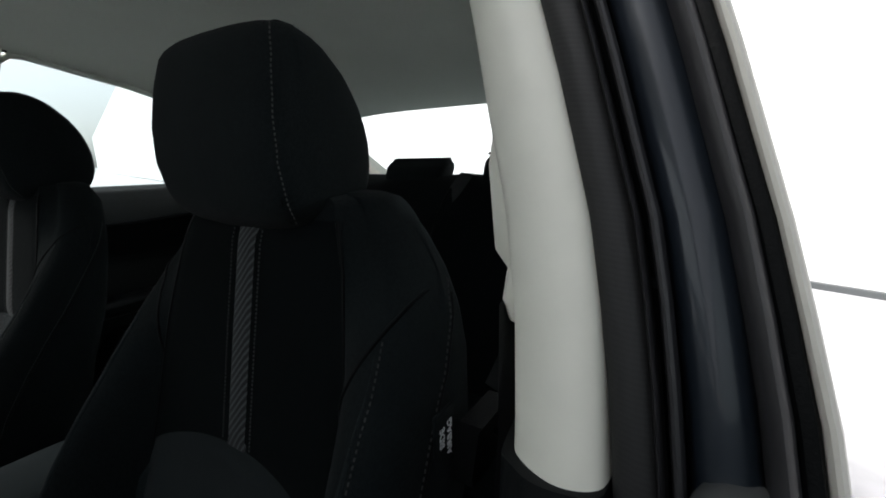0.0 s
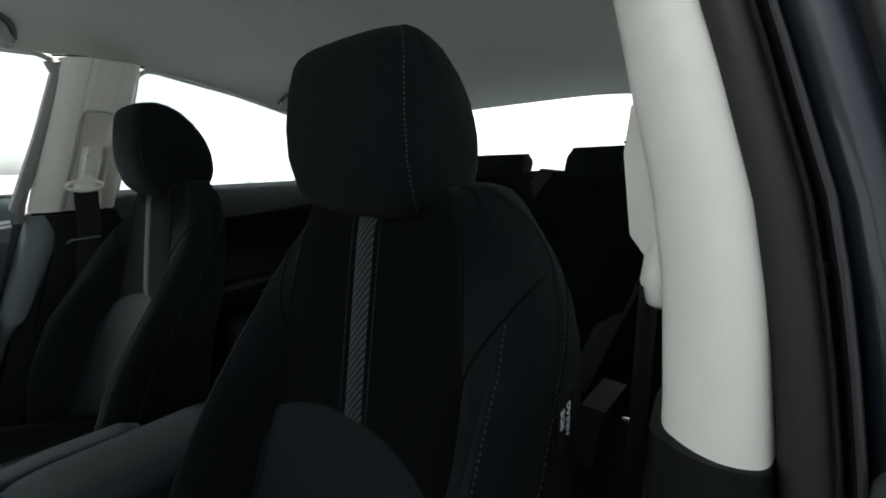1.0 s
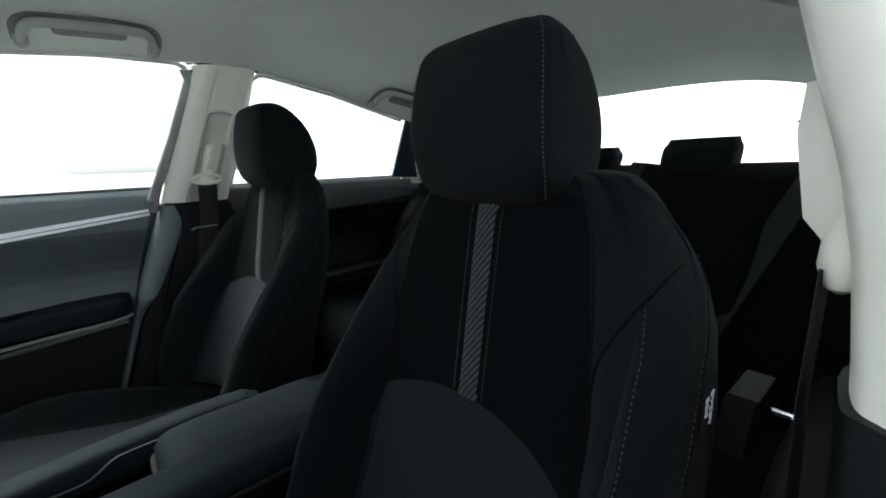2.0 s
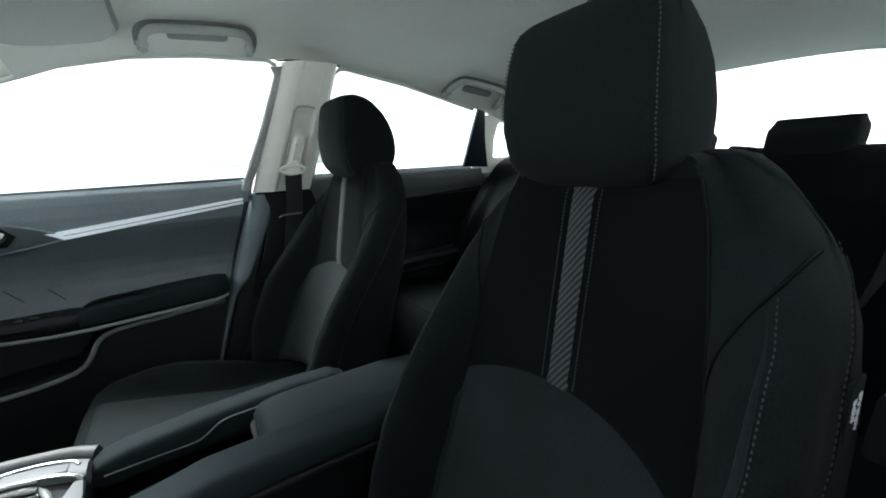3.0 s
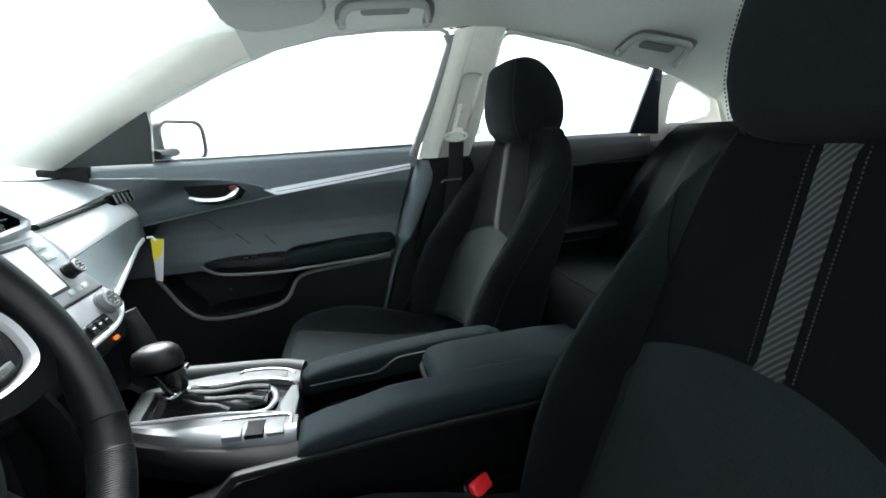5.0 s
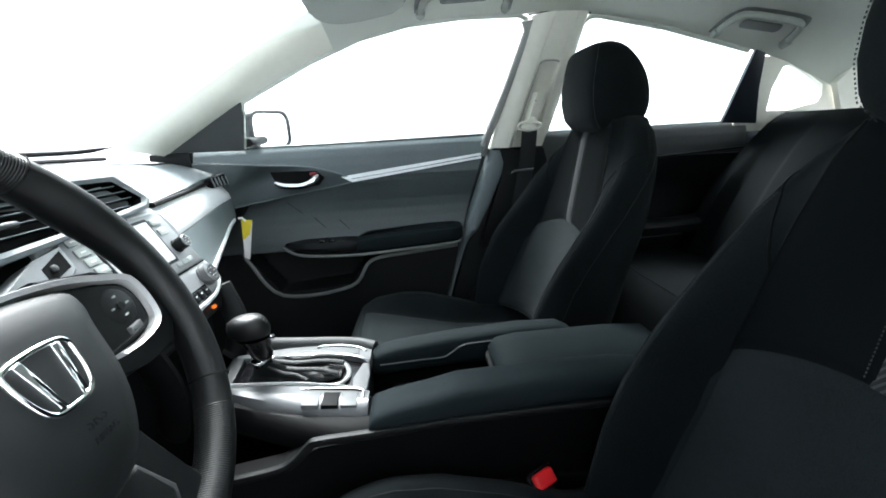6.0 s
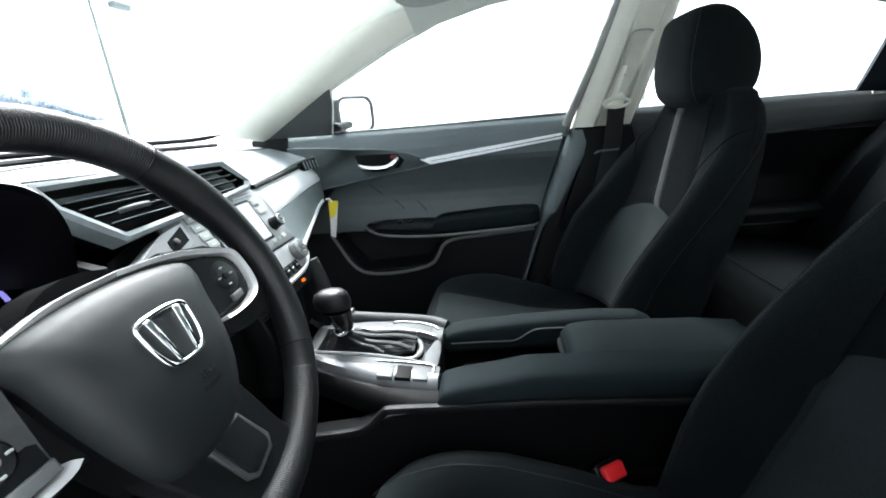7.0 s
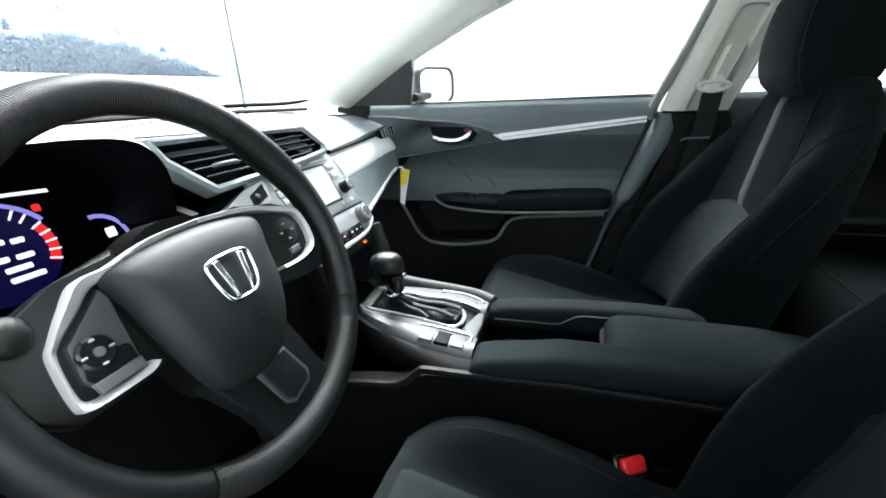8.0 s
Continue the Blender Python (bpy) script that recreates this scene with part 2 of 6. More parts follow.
def prism(outline, a, b, place, r=0.0):
    """A flat outline (p, q) raised from a to b; place(p, q, h) sets each corner. r bevels the rim."""
    bm = bmesh.new()
    lo, hi = [bm.verts.new((p, q, a)) for p, q in outline], [bm.verts.new((p, q, b)) for p, q in outline]
    bm.faces.new(lo[::-1])
    bm.faces.new(hi)
    n = len(outline)
    for i in range(n):
        bm.faces.new((lo[i], lo[(i + 1) % n], hi[(i + 1) % n], hi[i]))
    if r:
        edges = [e for e in bm.edges if all(v in hi for v in e.verts)]
        bmesh.ops.bevel(bm, geom=edges, offset=r, segments=3, profile=0.5, affect="EDGES")
    for v in bm.verts:
        v.co = place(*v.co)
    return bm


def turned(profile, origin, axis, n=24):
    """A body of revolution: (radius, height) pairs along an axis."""
    z = Vector(axis).normalized()
    x = z.orthogonal().normalized()
    y = z.cross(x)
    o = Vector(origin)
    return loft([[o + z * h + (x * math.cos(2 * math.pi * i / n) + y * math.sin(2 * math.pi * i / n)) * r for i in range(n)] for r, h in profile])


def dashes(points, size, lift=(0, 0, 0), step=2):
    """Stitches: short rounded bars along every other span of a fine path."""
    bm = bmesh.new()
    pts = [Vector(p) + Vector(lift) for p in points]
    for a, b in zip(pts[::step], pts[1::step]):
        d = (b - a)
        s = d.orthogonal().normalized() * size
        w = d.cross(s).normalized() * size
        v = [bm.verts.new(q) for q in (a + s, a + w, a - s, a - w, b + s, b + w, b - s, b - w)]
        for i in range(4):
            j = (i + 1) % 4
            bm.faces.new((v[i], v[j], v[4 + j], v[4 + i]))
        bm.faces.new(v[3::-1])
        bm.faces.new(v[4:])
    return bm


def lerp(table, x):
    return float(np.interp(x, [a for a, _ in table], [b for _, b in table]))


def smooth(t):
    t = min(max(t, 0.0), 1.0)
    return t * t * (3 - 2 * t)


def rounded(w, h, r, n=5, cx=0.0, cy=0.0):
    """Outline of a rounded rectangle."""
    out = []
    for k, (sx, sy) in enumerate(((1, 1), (-1, 1), (-1, -1), (1, -1))):
        for i in range(n + 1):
            a = math.pi / 2 * (k + i / n)
            out.append((cx + sx * (w - r) + r * math.cos(a), cy + sy * (h - r) + r * math.sin(a)))
    return out


def lettering(name, words, size, m, mat, parent, label):
    cu = bpy.data.curves.new(name, "FONT")
    cu.body, cu.size, cu.extrude, cu.align_x, cu.align_y = words, size, 0.0003, "CENTER", "CENTER"
    tmp = bpy.data.objects.new(name, cu)
    me = bpy.data.meshes.new_from_object(tmp)
    bm = bmesh.new()
    bm.from_mesh(me)
    bpy.data.objects.remove(tmp)
    bpy.data.meshes.remove(me)
    bmesh.ops.transform(bm, matrix=m, verts=bm.verts)
    return part(name, bm, mat, parent, label)


# ---- the car's shell: x towards the driver's side, y rearwards, z up ----
WINDOW_TOP = [(-0.45, 0.965), (-0.206, 1.094), (0.0, 1.185), (0.138, 1.234), (0.276, 1.262), (0.42, 1.274), (0.571, 1.274), (0.79, 1.266), (1.0, 1.232),
              (1.28, 1.167), (1.42, 1.128), (1.6, 1.06), (1.8, 0.975)]
CROWN = [(-0.1, 1.27), (0.04, 1.30), (0.2, 1.325), (0.5, 1.34), (0.9, 1.33), (1.3, 1.274), (1.62, 1.192), (1.8, 1.13)]


def wall_x(z):
    """Half-width of the glass plane at height z."""
    return 0.72 - (z - 0.93) * 0.42


def roof_z(x, y):
    z = lerp(WINDOW_TOP, y)
    u = min(abs(x) / wall_x(z), 1)
    return z + (lerp(CROWN, y) - z) * (1 - u ** 4)


def roof_point(u, v, lift=0.0):
    y = 0.045 + v * 1.575
    z = lerp(WINDOW_TOP, y)
    x = (2 * u - 1) * (wall_x(z) - 0.004)
    return (x, y + 0.03 * abs(2 * u - 1) ** 2 * (1 - v), roof_z(x, y) + lift)


tagged(link("ceiling", sheet(roof_point, 40, 60, (0, 0, 0.015)), LINER), "pale grey woven cloth headliner under the roof", "headliner", kind="structure")
tagged(link("roof", sheet(lambda u, v: roof_point(u, v, 0.045), 24, 30, (0, 0, 0.01)), PAINT), "dark blue painted steel roof skin", "roof", kind="structure")
tagged(link("floor", block(-0.74, 0.74, -0.75, 2.0, 0.22, 0.27, 0.01), CARPET), "black carpeted car floor", "floor", kind="structure")
tagged(link("wall_front", block(-0.78, 0.78, -0.84, -0.752, 0.0, 0.95, 0.01), CARPET), "black carpeted firewall under the dashboard", "firewall", kind="structure")
tagged(link("wall_rear", block(-0.74, 0.74, 1.62, 1.66, 0.22, 0.93, 0.01), CARPET), "black carpeted bulkhead behind the bench", "bulkhead", kind="structure")
tagged(link("trim", sheet(lambda u, v: ((2 * u - 1) * (0.66 - 0.1 * v), 1.44 + 0.62 * v, 0.945 + 0.01 * math.sin(3 * v)), 16, 10, (0, 0, -0.02)), SOFT),
       "black parcel shelf below the rear window", "parcel shelf", kind="structure")


def glass_pane(name, bm, mat, parent=None, label="", category="window"):
    ob = link(name, bm, mat, parent)
    ob.visible_shadow = False
    if parent is None:
        tagged(ob, label, category, kind="structure")
    return ob


glass_pane("window_1", sheet(lambda u, v: ((2 * u - 1) * (0.66 - 0.12 * v), -0.78 + 0.815 * v + 0.06 * abs(2 * u - 1) ** 2, 0.955 + 0.335 * v + 0.03 * math.sin(math.pi * v)
           - 0.03 * abs(2 * u - 1) ** 2 * v), 20, 12), GLASS, label="curved clear windscreen above the dashboard", category="windscreen")
glass_pane("window_2", sheet(lambda u, v: ((2 * u - 1) * (0.50 + 0.06 * (1 - v)), 2.05 - 0.43 * v - 0.05 * abs(2 * u - 1) ** 2, 0.965 + 0.238 * v - 0.03 * abs(2 * u - 1) ** 2 * v), 20, 10),
           TINTED, label="sloping rear window above the parcel shelf", category="rear window")


def side_point(s, y, z, inward=0.0):
    return Vector((s * (wall_x(z) - inward), y, z))


def windscreen_pillar(s):
    edge = curve([(s * 0.715, -0.47, 0.955), (s * 0.651, -0.206, 1.094), (s * 0.613, 0.0, 1.185), (s * 0.592, 0.138, 1.236)], 6)
    glass_side = curve([(s * 0.60, -0.55, 0.985), (s * 0.545, -0.22, 1.153), (s * 0.505, 0.02, 1.276), (s * 0.50, 0.10, 1.305)], 6)
    n = len(edge) - 1

    def f(u, v):
        a, b = edge[round(v * n)], glass_side[round(v * n)]
        p = a.lerp(b, u)
        return p + Vector((-s * 0.022, 0.016, 0.0)) * math.sin(math.pi * u)
    ob = link("trim", sheet(f, 8, n, (s * 0.012, -0.01, 0.01)), CREAM)
    tagged(ob, "pale cream plastic windscreen pillar cover", "pillar trim", kind="structure")


def centre_pillar(s):
    rings = []
    for k in range(29):
        z = 0.924 + 0.346 * k / 28
        if s > 0:
            z = 0.885 + 0.385 * k / 28
            f = 0.64 + (z - 1.0) * 0.27
            xr = lerp([(0.85, 0.724), (0.95, 0.711), (1.0, 0.700), (1.06, 0.680), (1.15, 0.645), (1.27, 0.595)], z) - 0.001
            xl = lerp([(0.85, 0.679), (0.90, 0.674), (0.95, 0.667), (1.0, 0.655), (1.05, 0.638), (1.10, 0.622), (1.27, 0.56)], z)
            ring = curve([(xr + 0.004, f + 0.02, 0), (xr, f + 0.003, 0), ((xr + xl) / 2 + 0.006, f - 0.004, 0), (xl + 0.010, f + 0.002, 0), (xl, f + 0.016, 0), (xl - 0.003, f + 0.06, 0), (xl + 0.012, f + 0.12, 0), (xr + 0.012, f + 0.13, 0)], 5)
            rings.append([(p.x, p.y, z) for p in ring])
            continue
        xo, f, r = wall_x(z) + 0.012, 0.515 + (z - 0.925) * 0.27, 0.69 + (z - 0.925) * 0.215
        d = 0.052 + 0.01 * smooth((z - 1.18) / 0.09)
        g = 0.015 * smooth((1.165 - z) / 0.018)  # shallow channel in which the belt adjuster slides
        ring = curve([(xo, f, 0), (xo - 0.022, f + 0.004, 0), (xo - d + 0.008, f + 0.03, 0), (xo - d, f + 0.052, 0), (xo - d + 0.002, f + 0.060, 0), (xo - d + g, f + 0.067, 0), (xo - d + g + 0.001, (f + r) / 2, 0), (xo - d + g + 0.002, r - 0.046, 0), (xo - d + 0.004, r - 0.039, 0), (xo - d + 0.005, r - 0.03, 0), (xo - d + 0.018, r - 0.006, 0), (xo, r, 0)], 5)
        rings.append([(s * p.x, p.y, z) for p in ring])
    pillar = thing("trim", (s * 0.68, 0.6, 0.9), "cream centre pillar cover with black lower part", "pillar trim", kind="structure")
    part("upper_cover", loft(rings), CREAM, pillar, "pale cream plastic cover")
    rings = []
    for k in range(26):
        z = 0.28 + 0.642 * k / 25
        if s > 0:
            z = 0.28 + 0.605 * k / 25
            f = 0.64 + (z - 1.0) * 0.27 - 0.004
            xr, xl = lerp([(0.28, 0.78), (0.85, 0.726), (0.9, 0.72)], z), lerp([(0.28, 0.70), (0.85, 0.674), (0.9, 0.670)], z)
            rings.append([(p.x, p.y, z) for p in curve([(xr, f + 0.02, 0), (xr - 0.003, f + 0.002, 0), ((xr + xl) / 2, f - 0.004, 0), (xl + 0.01, f + 0.002, 0), (xl, f + 0.016, 0), (xl, f + 0.08, 0), (xr, f + 0.13, 0)], 4)])
            continue
        f = lerp([(0.28, 0.31), (0.41, 0.345), (0.66, 0.418), (0.9, 0.508)], z)
        bulge = 0.014 * math.exp(-((z - 0.662) / 0.022) ** 2)
        w = lerp([(0.28, 0.014), (0.55, 0.018), (0.63, 0.024), (0.655, 0.045), (0.70, 0.058), (0.9, 0.075)], z)
        xo, d = 0.745, 0.045 + bulge
        rings.append([(s * p.x, p.y, z) for p in curve([(xo, f, 0), (xo - d * 0.75, f + w * 0.1, 0), (xo - d, f + w * 0.4, 0), (xo - d, f + w * 0.75, 0), (xo - d * 0.8, f + w, 0), (xo, f + w * 1.05, 0)], 3)])
    # one part in two tones: the passenger side's light is put into its colour
    part("lower_cover", loft(rings), HARD if s > 0 else SOFT, pillar, "plastic lower cover, paler on the passenger side to imitate light")
    if s < 0:
        part("inner_cover", sheet(lambda u, v: (s * 0.728, lerp([(0.28, 0.33), (0.66, 0.45), (0.9, 0.56)], 0.28 + 0.645 * v) + 0.22 * u, 0.28 + 0.645 * v), 8, 20, (s * 0.02, 0, 0)), PAD, pillar)
        rings = []
        for k in range(9):
            z = 0.60 + 0.319 * k / 8
            f = lerp([(0.28, 0.31), (0.41, 0.345), (0.66, 0.418), (0.9, 0.508)], z) + lerp([(0.6, 0.075), (0.86, 0.065), (0.92, 0.035)], z)
            rings.append([(s * p.x, p.y, z) for p in curve([(0.735, f, 0), (0.700, f + 0.002, 0), (0.693, f + 0.012, 0), (0.692, f + 0.13, 0), (0.700, f + 0.145, 0), (0.735, f + 0.15, 0)], 3)])
        part("belt_guide_cover", loft(rings), HARD, pillar, "black plastic cover behind the belt")
        rail = [(s * (wall_x(z) - 0.0375), 0.515 + (z - 0.925) * 0.27 + 0.0635, z) for z in (0.93, 0.98, 1.03, 1.08, 1.13, 1.15)]
        top = [(s * (wall_x(z) - 0.0375), 0.515 + (z - 0.925) * 0.27 + o, z) for z, o in ((1.158, 0.068), (1.161, 0.08), (1.160, 0.105), (1.156, 0.118))]
        part("channel_edge", sweep(curve(rail + top, 4), 0.0024, n=6), FRAMEGREY, pillar, "grey edge strip of the adjuster channel")
        part("top_seam", sweep([(s * 0.566, 0.60, 1.272), (s * 0.560, 0.68, 1.282), (s * 0.562, 0.77, 1.270)], 0.002, n=6), DARK, pillar)
    if s < 0:
        part("seam", sweep([(s * (wall_x(0.9) - 0.035), 0.522, 0.922), (s * (wall_x(0.9) - 0.040), 0.60, 0.920), (s * (wall_x(0.9) - 0.034), 0.68, 0.918)], 0.003), DARK, pillar)
    return pillar


for side in (-1, 1):
    windscreen_pillar(side)
    centre_pillar(side)


def ring_frame(outer, inner, s, thick=0.012):
    """A flat frame in the glass plane between two outlines of equally many (y, z)."""
    a, b = [side_point(s, *p, 0.004) for p in outer], [side_point(s, *p, 0.004) for p in inner]
    off = Vector((s * thick, 0, 0))
    bm = loft([a, [p + off for p in a], [p + off for p in b], b], cap=False, loop=True)
    return bm


def rear_quarter(s):
    """Fixed corner window with its cream surround and the panel behind it."""
    win = [(1.414, 1.06), (1.418, 1.118), (1.44, 1.126), (1.50, 1.104), (1.585, 1.062), (1.60, 1.03), (1.595, 1.01), (1.50, 0.99), (1.43, 0.992)]
    out = [(1.335, 1.06), (1.335, 1.15), (1.40, 1.145), (1.50, 1.11), (1.62, 1.06), (1.70, 1.02), (1.72, 0.955), (1.50, 0.93), (1.335, 0.93)]
    q = thing("trim", (s * 0.68, 1.5, 0.95), "pale cream rear quarter panel round a corner window", "pillar trim", kind="structure")
    part("surround", ring_frame(out, win, s, 0.02), CREAM, q)
    glass_pane("pane", loft([[side_point(s, y, z, -0.008) for y, z in win], [side_point(s, y, z, -0.012) for y, z in win]]), TINTED, q)
    part("rear_cover", sheet(lambda u, v: (s * ((1 - u) * (wall_x(1.0) - 0.01 - 0.05 * v) + u * (0.555 - 0.03 * v)), 1.60 + 0.1 * (1 - v) + 0.36 * u * (1 - v) + 0.03 * u, 0.95 + 0.115 * v + u * v * 0.13), 8, 8, (s * 0.02, 0, 0.0)), CREAM, q)


for side in (-1, 1):
    rear_quarter(side)

for side, y0 in ((-1, -0.84), (1, 0.64)):
    tagged(link("wall_side", sheet(lambda u, v: (side * 0.765, y0 + (1.75 - y0) * u, 0.22 + 0.715 * v), 8, 4, (side * 0.02, 0, 0)), PAINT),
           "dark blue painted body side below the windows", "body side", kind="structure")

# ---- doors ----
SKIN = [(0.30, 0.68), (0.45, 0.69), (0.60, 0.706), (0.66, 0.714), (0.69, 0.725), (0.72, 0.733), (0.75, 0.735), (0.78, 0.730), (0.82, 0.716), (0.845, 0.706), (0.86, 0.703), (0.90, 0.699), (0.93, 0.700), (0.95, 0.706), (0.962, 0.716), (0.968, 0.722)]


def door_edge(z):
    return lerp([(0.30, 0.312), (0.415, 0.344), (0.665, 0.419), (0.904, 0.487), (0.965, 0.51)], z)


def front_door(s):
    d = thing("door_1", (s * 0.70, 0.0, 0.3), "black front passenger door with a silver trim strip and padded armrest", "car door", kind="structure")
    low = [(-0.45, 0.7), (-0.286, 0.607), (-0.194, 0.487), (0.037, 0.504), (0.104, 0.586), (0.30, 0.612), (0.6, 0.63)]

    def f(u, v):
        z = 0.30 + 0.668 * v
        y = -0.44 + u * (door_edge(z) + 0.44)
        x = lerp(SKIN, z)
        x += 0.055 * smooth((z - lerp(low, y)) / 0.025) * smooth((0.632 - z) / 0.012)
        return (s * x, y, z)
    cut = 0.50
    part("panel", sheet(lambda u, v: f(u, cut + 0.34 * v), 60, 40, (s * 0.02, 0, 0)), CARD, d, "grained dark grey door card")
    # roll in a lighter colour than the card, for the light on its upward face
    part("upper_roll", sheet(lambda u, v: f(u, cut + 0.34 + 0.16 * v), 60, 24, (s * 0.02, 0, 0)), SOFT, d, "grained grey-black upper door roll, paler to imitate light from above")
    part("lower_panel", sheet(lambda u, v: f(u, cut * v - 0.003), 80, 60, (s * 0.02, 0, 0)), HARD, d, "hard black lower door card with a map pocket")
    part("pocket_rim", sweep(curve([(s * 0.694, -0.30, 0.64), (s * 0.69, -0.286, 0.607), (s * 0.684, -0.194, 0.489), (s * 0.684, 0.03, 0.503), (s * 0.688, 0.104, 0.586), (s * 0.69, 0.24, 0.604), (s * 0.69, 0.396, 0.618)], 5), 0.006, 0.004), TRIMGREY, d)
    # bezel and inside handle
    top = [(-0.43, 0.93), (-0.30, 0.922), (-0.179, 0.911), (-0.10, 0.905), (-0.043, 0.896), (0.02, 0.878), (0.09, 0.853)]
    bot = [(0.02, 0.838), (-0.10, 0.822), (-0.20, 0.806), (-0.30, 0.79), (-0.43, 0.775)]
    part("bezel", prism(top + bot, 0, 0.014, lambda p, q, h: (s * (0.712 - h - 0.006 * (q > 0.88)), p, q), 0.005), CARD, d, "smooth dark grey handle bezel")
    part("bezel_seam", sweep(curve([(s * 0.701, 0.085, 0.850), (s * 0.701, 0.02, 0.838), (s * 0.701, -0.10, 0.822), (s * 0.701, -0.20, 0.806), (s * 0.701, -0.30, 0.79), (s * 0.701, -0.42, 0.776)], 4), 0.003, 0.004, n=8), SOFT, d)
    cup = [(-0.175, 0.893), (-0.10, 0.892), (-0.035, 0.889), (-0.012, 0.868), (-0.03, 0.845), (-0.10, 0.838), (-0.155, 0.842)]
    part("cup", prism(cup, 0, 0.003, lambda p, q, h: (s * (0.690 - h), p, q)), DARK, d)
    part("handle", sweep(curve([(s * 0.692, -0.165, 0.858), (s * 0.680, -0.14, 0.850), (s * 0.676, -0.10, 0.846), (s * 0.676, -0.065, 0.85), (s * 0.682, -0.04, 0.864), (s * 0.69, -0.03, 0.872)], 5), 0.009, 0.005, n=12), CHROME, d, "chrome inside door handle")
    part("lock_button", block(s * 0.683, s * 0.694, -0.056, -0.034, 0.874, 0.886, 0.004), DIMRED, d, "red lock marker")
    # silver strip
    strip = [(0.036, 0.865), (0.20, 0.883), (0.35, 0.899), (0.484, 0.913), (0.484, 0.896), (0.35, 0.881), (0.20, 0.863), (0.072, 0.8465)]
    part("trim_strip", prism(strip, 0, 0.016, lambda p, q, h: (s * (0.706 - h + 0.30 * (q - lerp([(0.03, 0.856), (0.484, 0.905)], p))), p, q), 0.003), DASHTRIM, d, "satin silver trim strip")
    part("strip_groove", sweep([(s * 0.690, 0.07, 0.857), (s * 0.690, 0.2, 0.871), (s * 0.690, 0.484, 0.905)], 0.0012), DARK, d)
    # armrest: switch panel in front, pad behind
    def arm(y0, y1, n, grow):
        rings = []
        for k in range(n + 1):
            y = y0 + (y1 - y0) * k / n
            zt = lerp([(-0.17, 0.660), (-0.10, 0.668), (0.06, 0.668), (0.1, 0.676), (0.3, 0.688), (0.41, 0.690)], y) + grow
            xi = lerp([(-0.17, 0.70), (-0.15, 0.668), (-0.10, 0.648), (0.0, 0.638), (0.3, 0.632), (0.38, 0.636), (0.40, 0.648), (0.41, 0.665)], y) - grow
            zb = lerp([(-0.17, 0.648), (-0.10, 0.636), (0.0, 0.630), (0.06, 0.628), (0.41, 0.646)], y)
            e = (y - y0) / (y1 - y0)
            k2 = 0.75 + 0.25 * min(smooth(e * 12), smooth((1 - e) * 12))
            zm = (zt + zb) / 2
            ring = [(0.738, zm - (zm - zb) * k2), (xi + 0.02, zb), (xi + 0.004, zb + 0.006), (xi, zm), (xi + 0.004, zt - 0.008), (xi + 0.014, zm + (zt - zm) * k2), (0.738, zm + (zt - zm) * k2)]
            rings.append([(s * a, y, b) for a, b in ring])
        return loft(rings)
    part("switch_panel", arm(-0.17, 0.07, 16, 0.0), HARD, d)
    part("armrest", arm(0.072, 0.41, 16, 0.004), PADDED, d, "padded black armrest")
    for k in range(2):
        part("window_switch", block(s * 0.652, s * 0.668, -0.05 + 0.03 * k, -0.03 + 0.03 * k, 0.666, 0.675, 0.003), GLOSS, d)
    part("armrest_trim", sweep(curve([(s * 0.69, -0.172, 0.650), (s * 0.666, -0.145, 0.640), (s * 0.646, -0.10, 0.631), (s * 0.636, 0.0, 0.625), (s * 0.630, 0.1, 0.626), (s * 0.630, 0.25, 0.634), (s * 0.636, 0.37, 0.640), (s * 0.66, 0.405, 0.642)], 6), 0.0045, 0.003), TRIMGREY, d, "grey line below the armrest")
    part("pull_recess", sweep(curve([(s * 0.668, 0.085, 0.677), (s * 0.672, 0.11, 0.686), (s * 0.674, 0.17, 0.690), (s * 0.676, 0.22, 0.694)], 5), 0.0045, 0.011, n=10, taper=lambda k: 0.3 + 0.7 * math.sin(math.pi * min(max(k, 0.05), 0.95))), DARK, d, "dark pull recess")
    # pale bead imitates light caught along the lip above the bezel
    part("bezel_highlight", sweep(curve([(s * 0.697, -0.43, 0.932), (s * 0.690, -0.30, 0.924), (s * 0.689, -0.179, 0.913), (s * 0.689, -0.10, 0.907), (s * 0.691, -0.043, 0.898), (s * 0.693, 0.02, 0.880), (s * 0.696, 0.085, 0.852)], 5), 0.0028, 0.003, n=8), SOFT, d)
    for ya, za, yb, zb in ((-0.150, 0.792, -0.108, 0.752), (-0.072, 0.735, -0.038, 0.700), (0.01, 0.722, 0.04, 0.690)):
        part("card_crease", sweep([(s * lerp(SKIN, za + (zb - za) * k), ya + (yb - ya) * k, za + (zb - za) * k) for k in (0, 0.25, 0.5, 0.75, 1)], 0.0012, n=6), DARK, d)
    # glass, run channel and mirror sail
    pane = [(y, z + 0.004) for y, z in WINDOW_TOP if -0.2 < y < 0.58]
    out = [(-0.43, 0.955), (-0.206, 1.094)] + pane + [(0.60, 1.262), (0.612, 1.235), (0.50, 0.94)]
    glass_pane("pane", loft([[side_point(s, y, z, -0.004) for y, z in out], [side_point(s, y, z, -0.008) for y, z in out]]), GLASS, d)
    run = [(-0.245, 0.965), (-0.206, 1.092)] + [(y, z - 0.004) for y, z in WINDOW_TOP if 0 <= y < 0.56] + [(0.575, 1.271), (0.598, 1.262), (0.606, 1.235), (0.56, 1.11), (0.522, 1.0)]
    part("window_channel", sweep([side_point(s, y, z + 0.004, 0.0) for y, z in run], 0.007, 0.007), LINER, d)
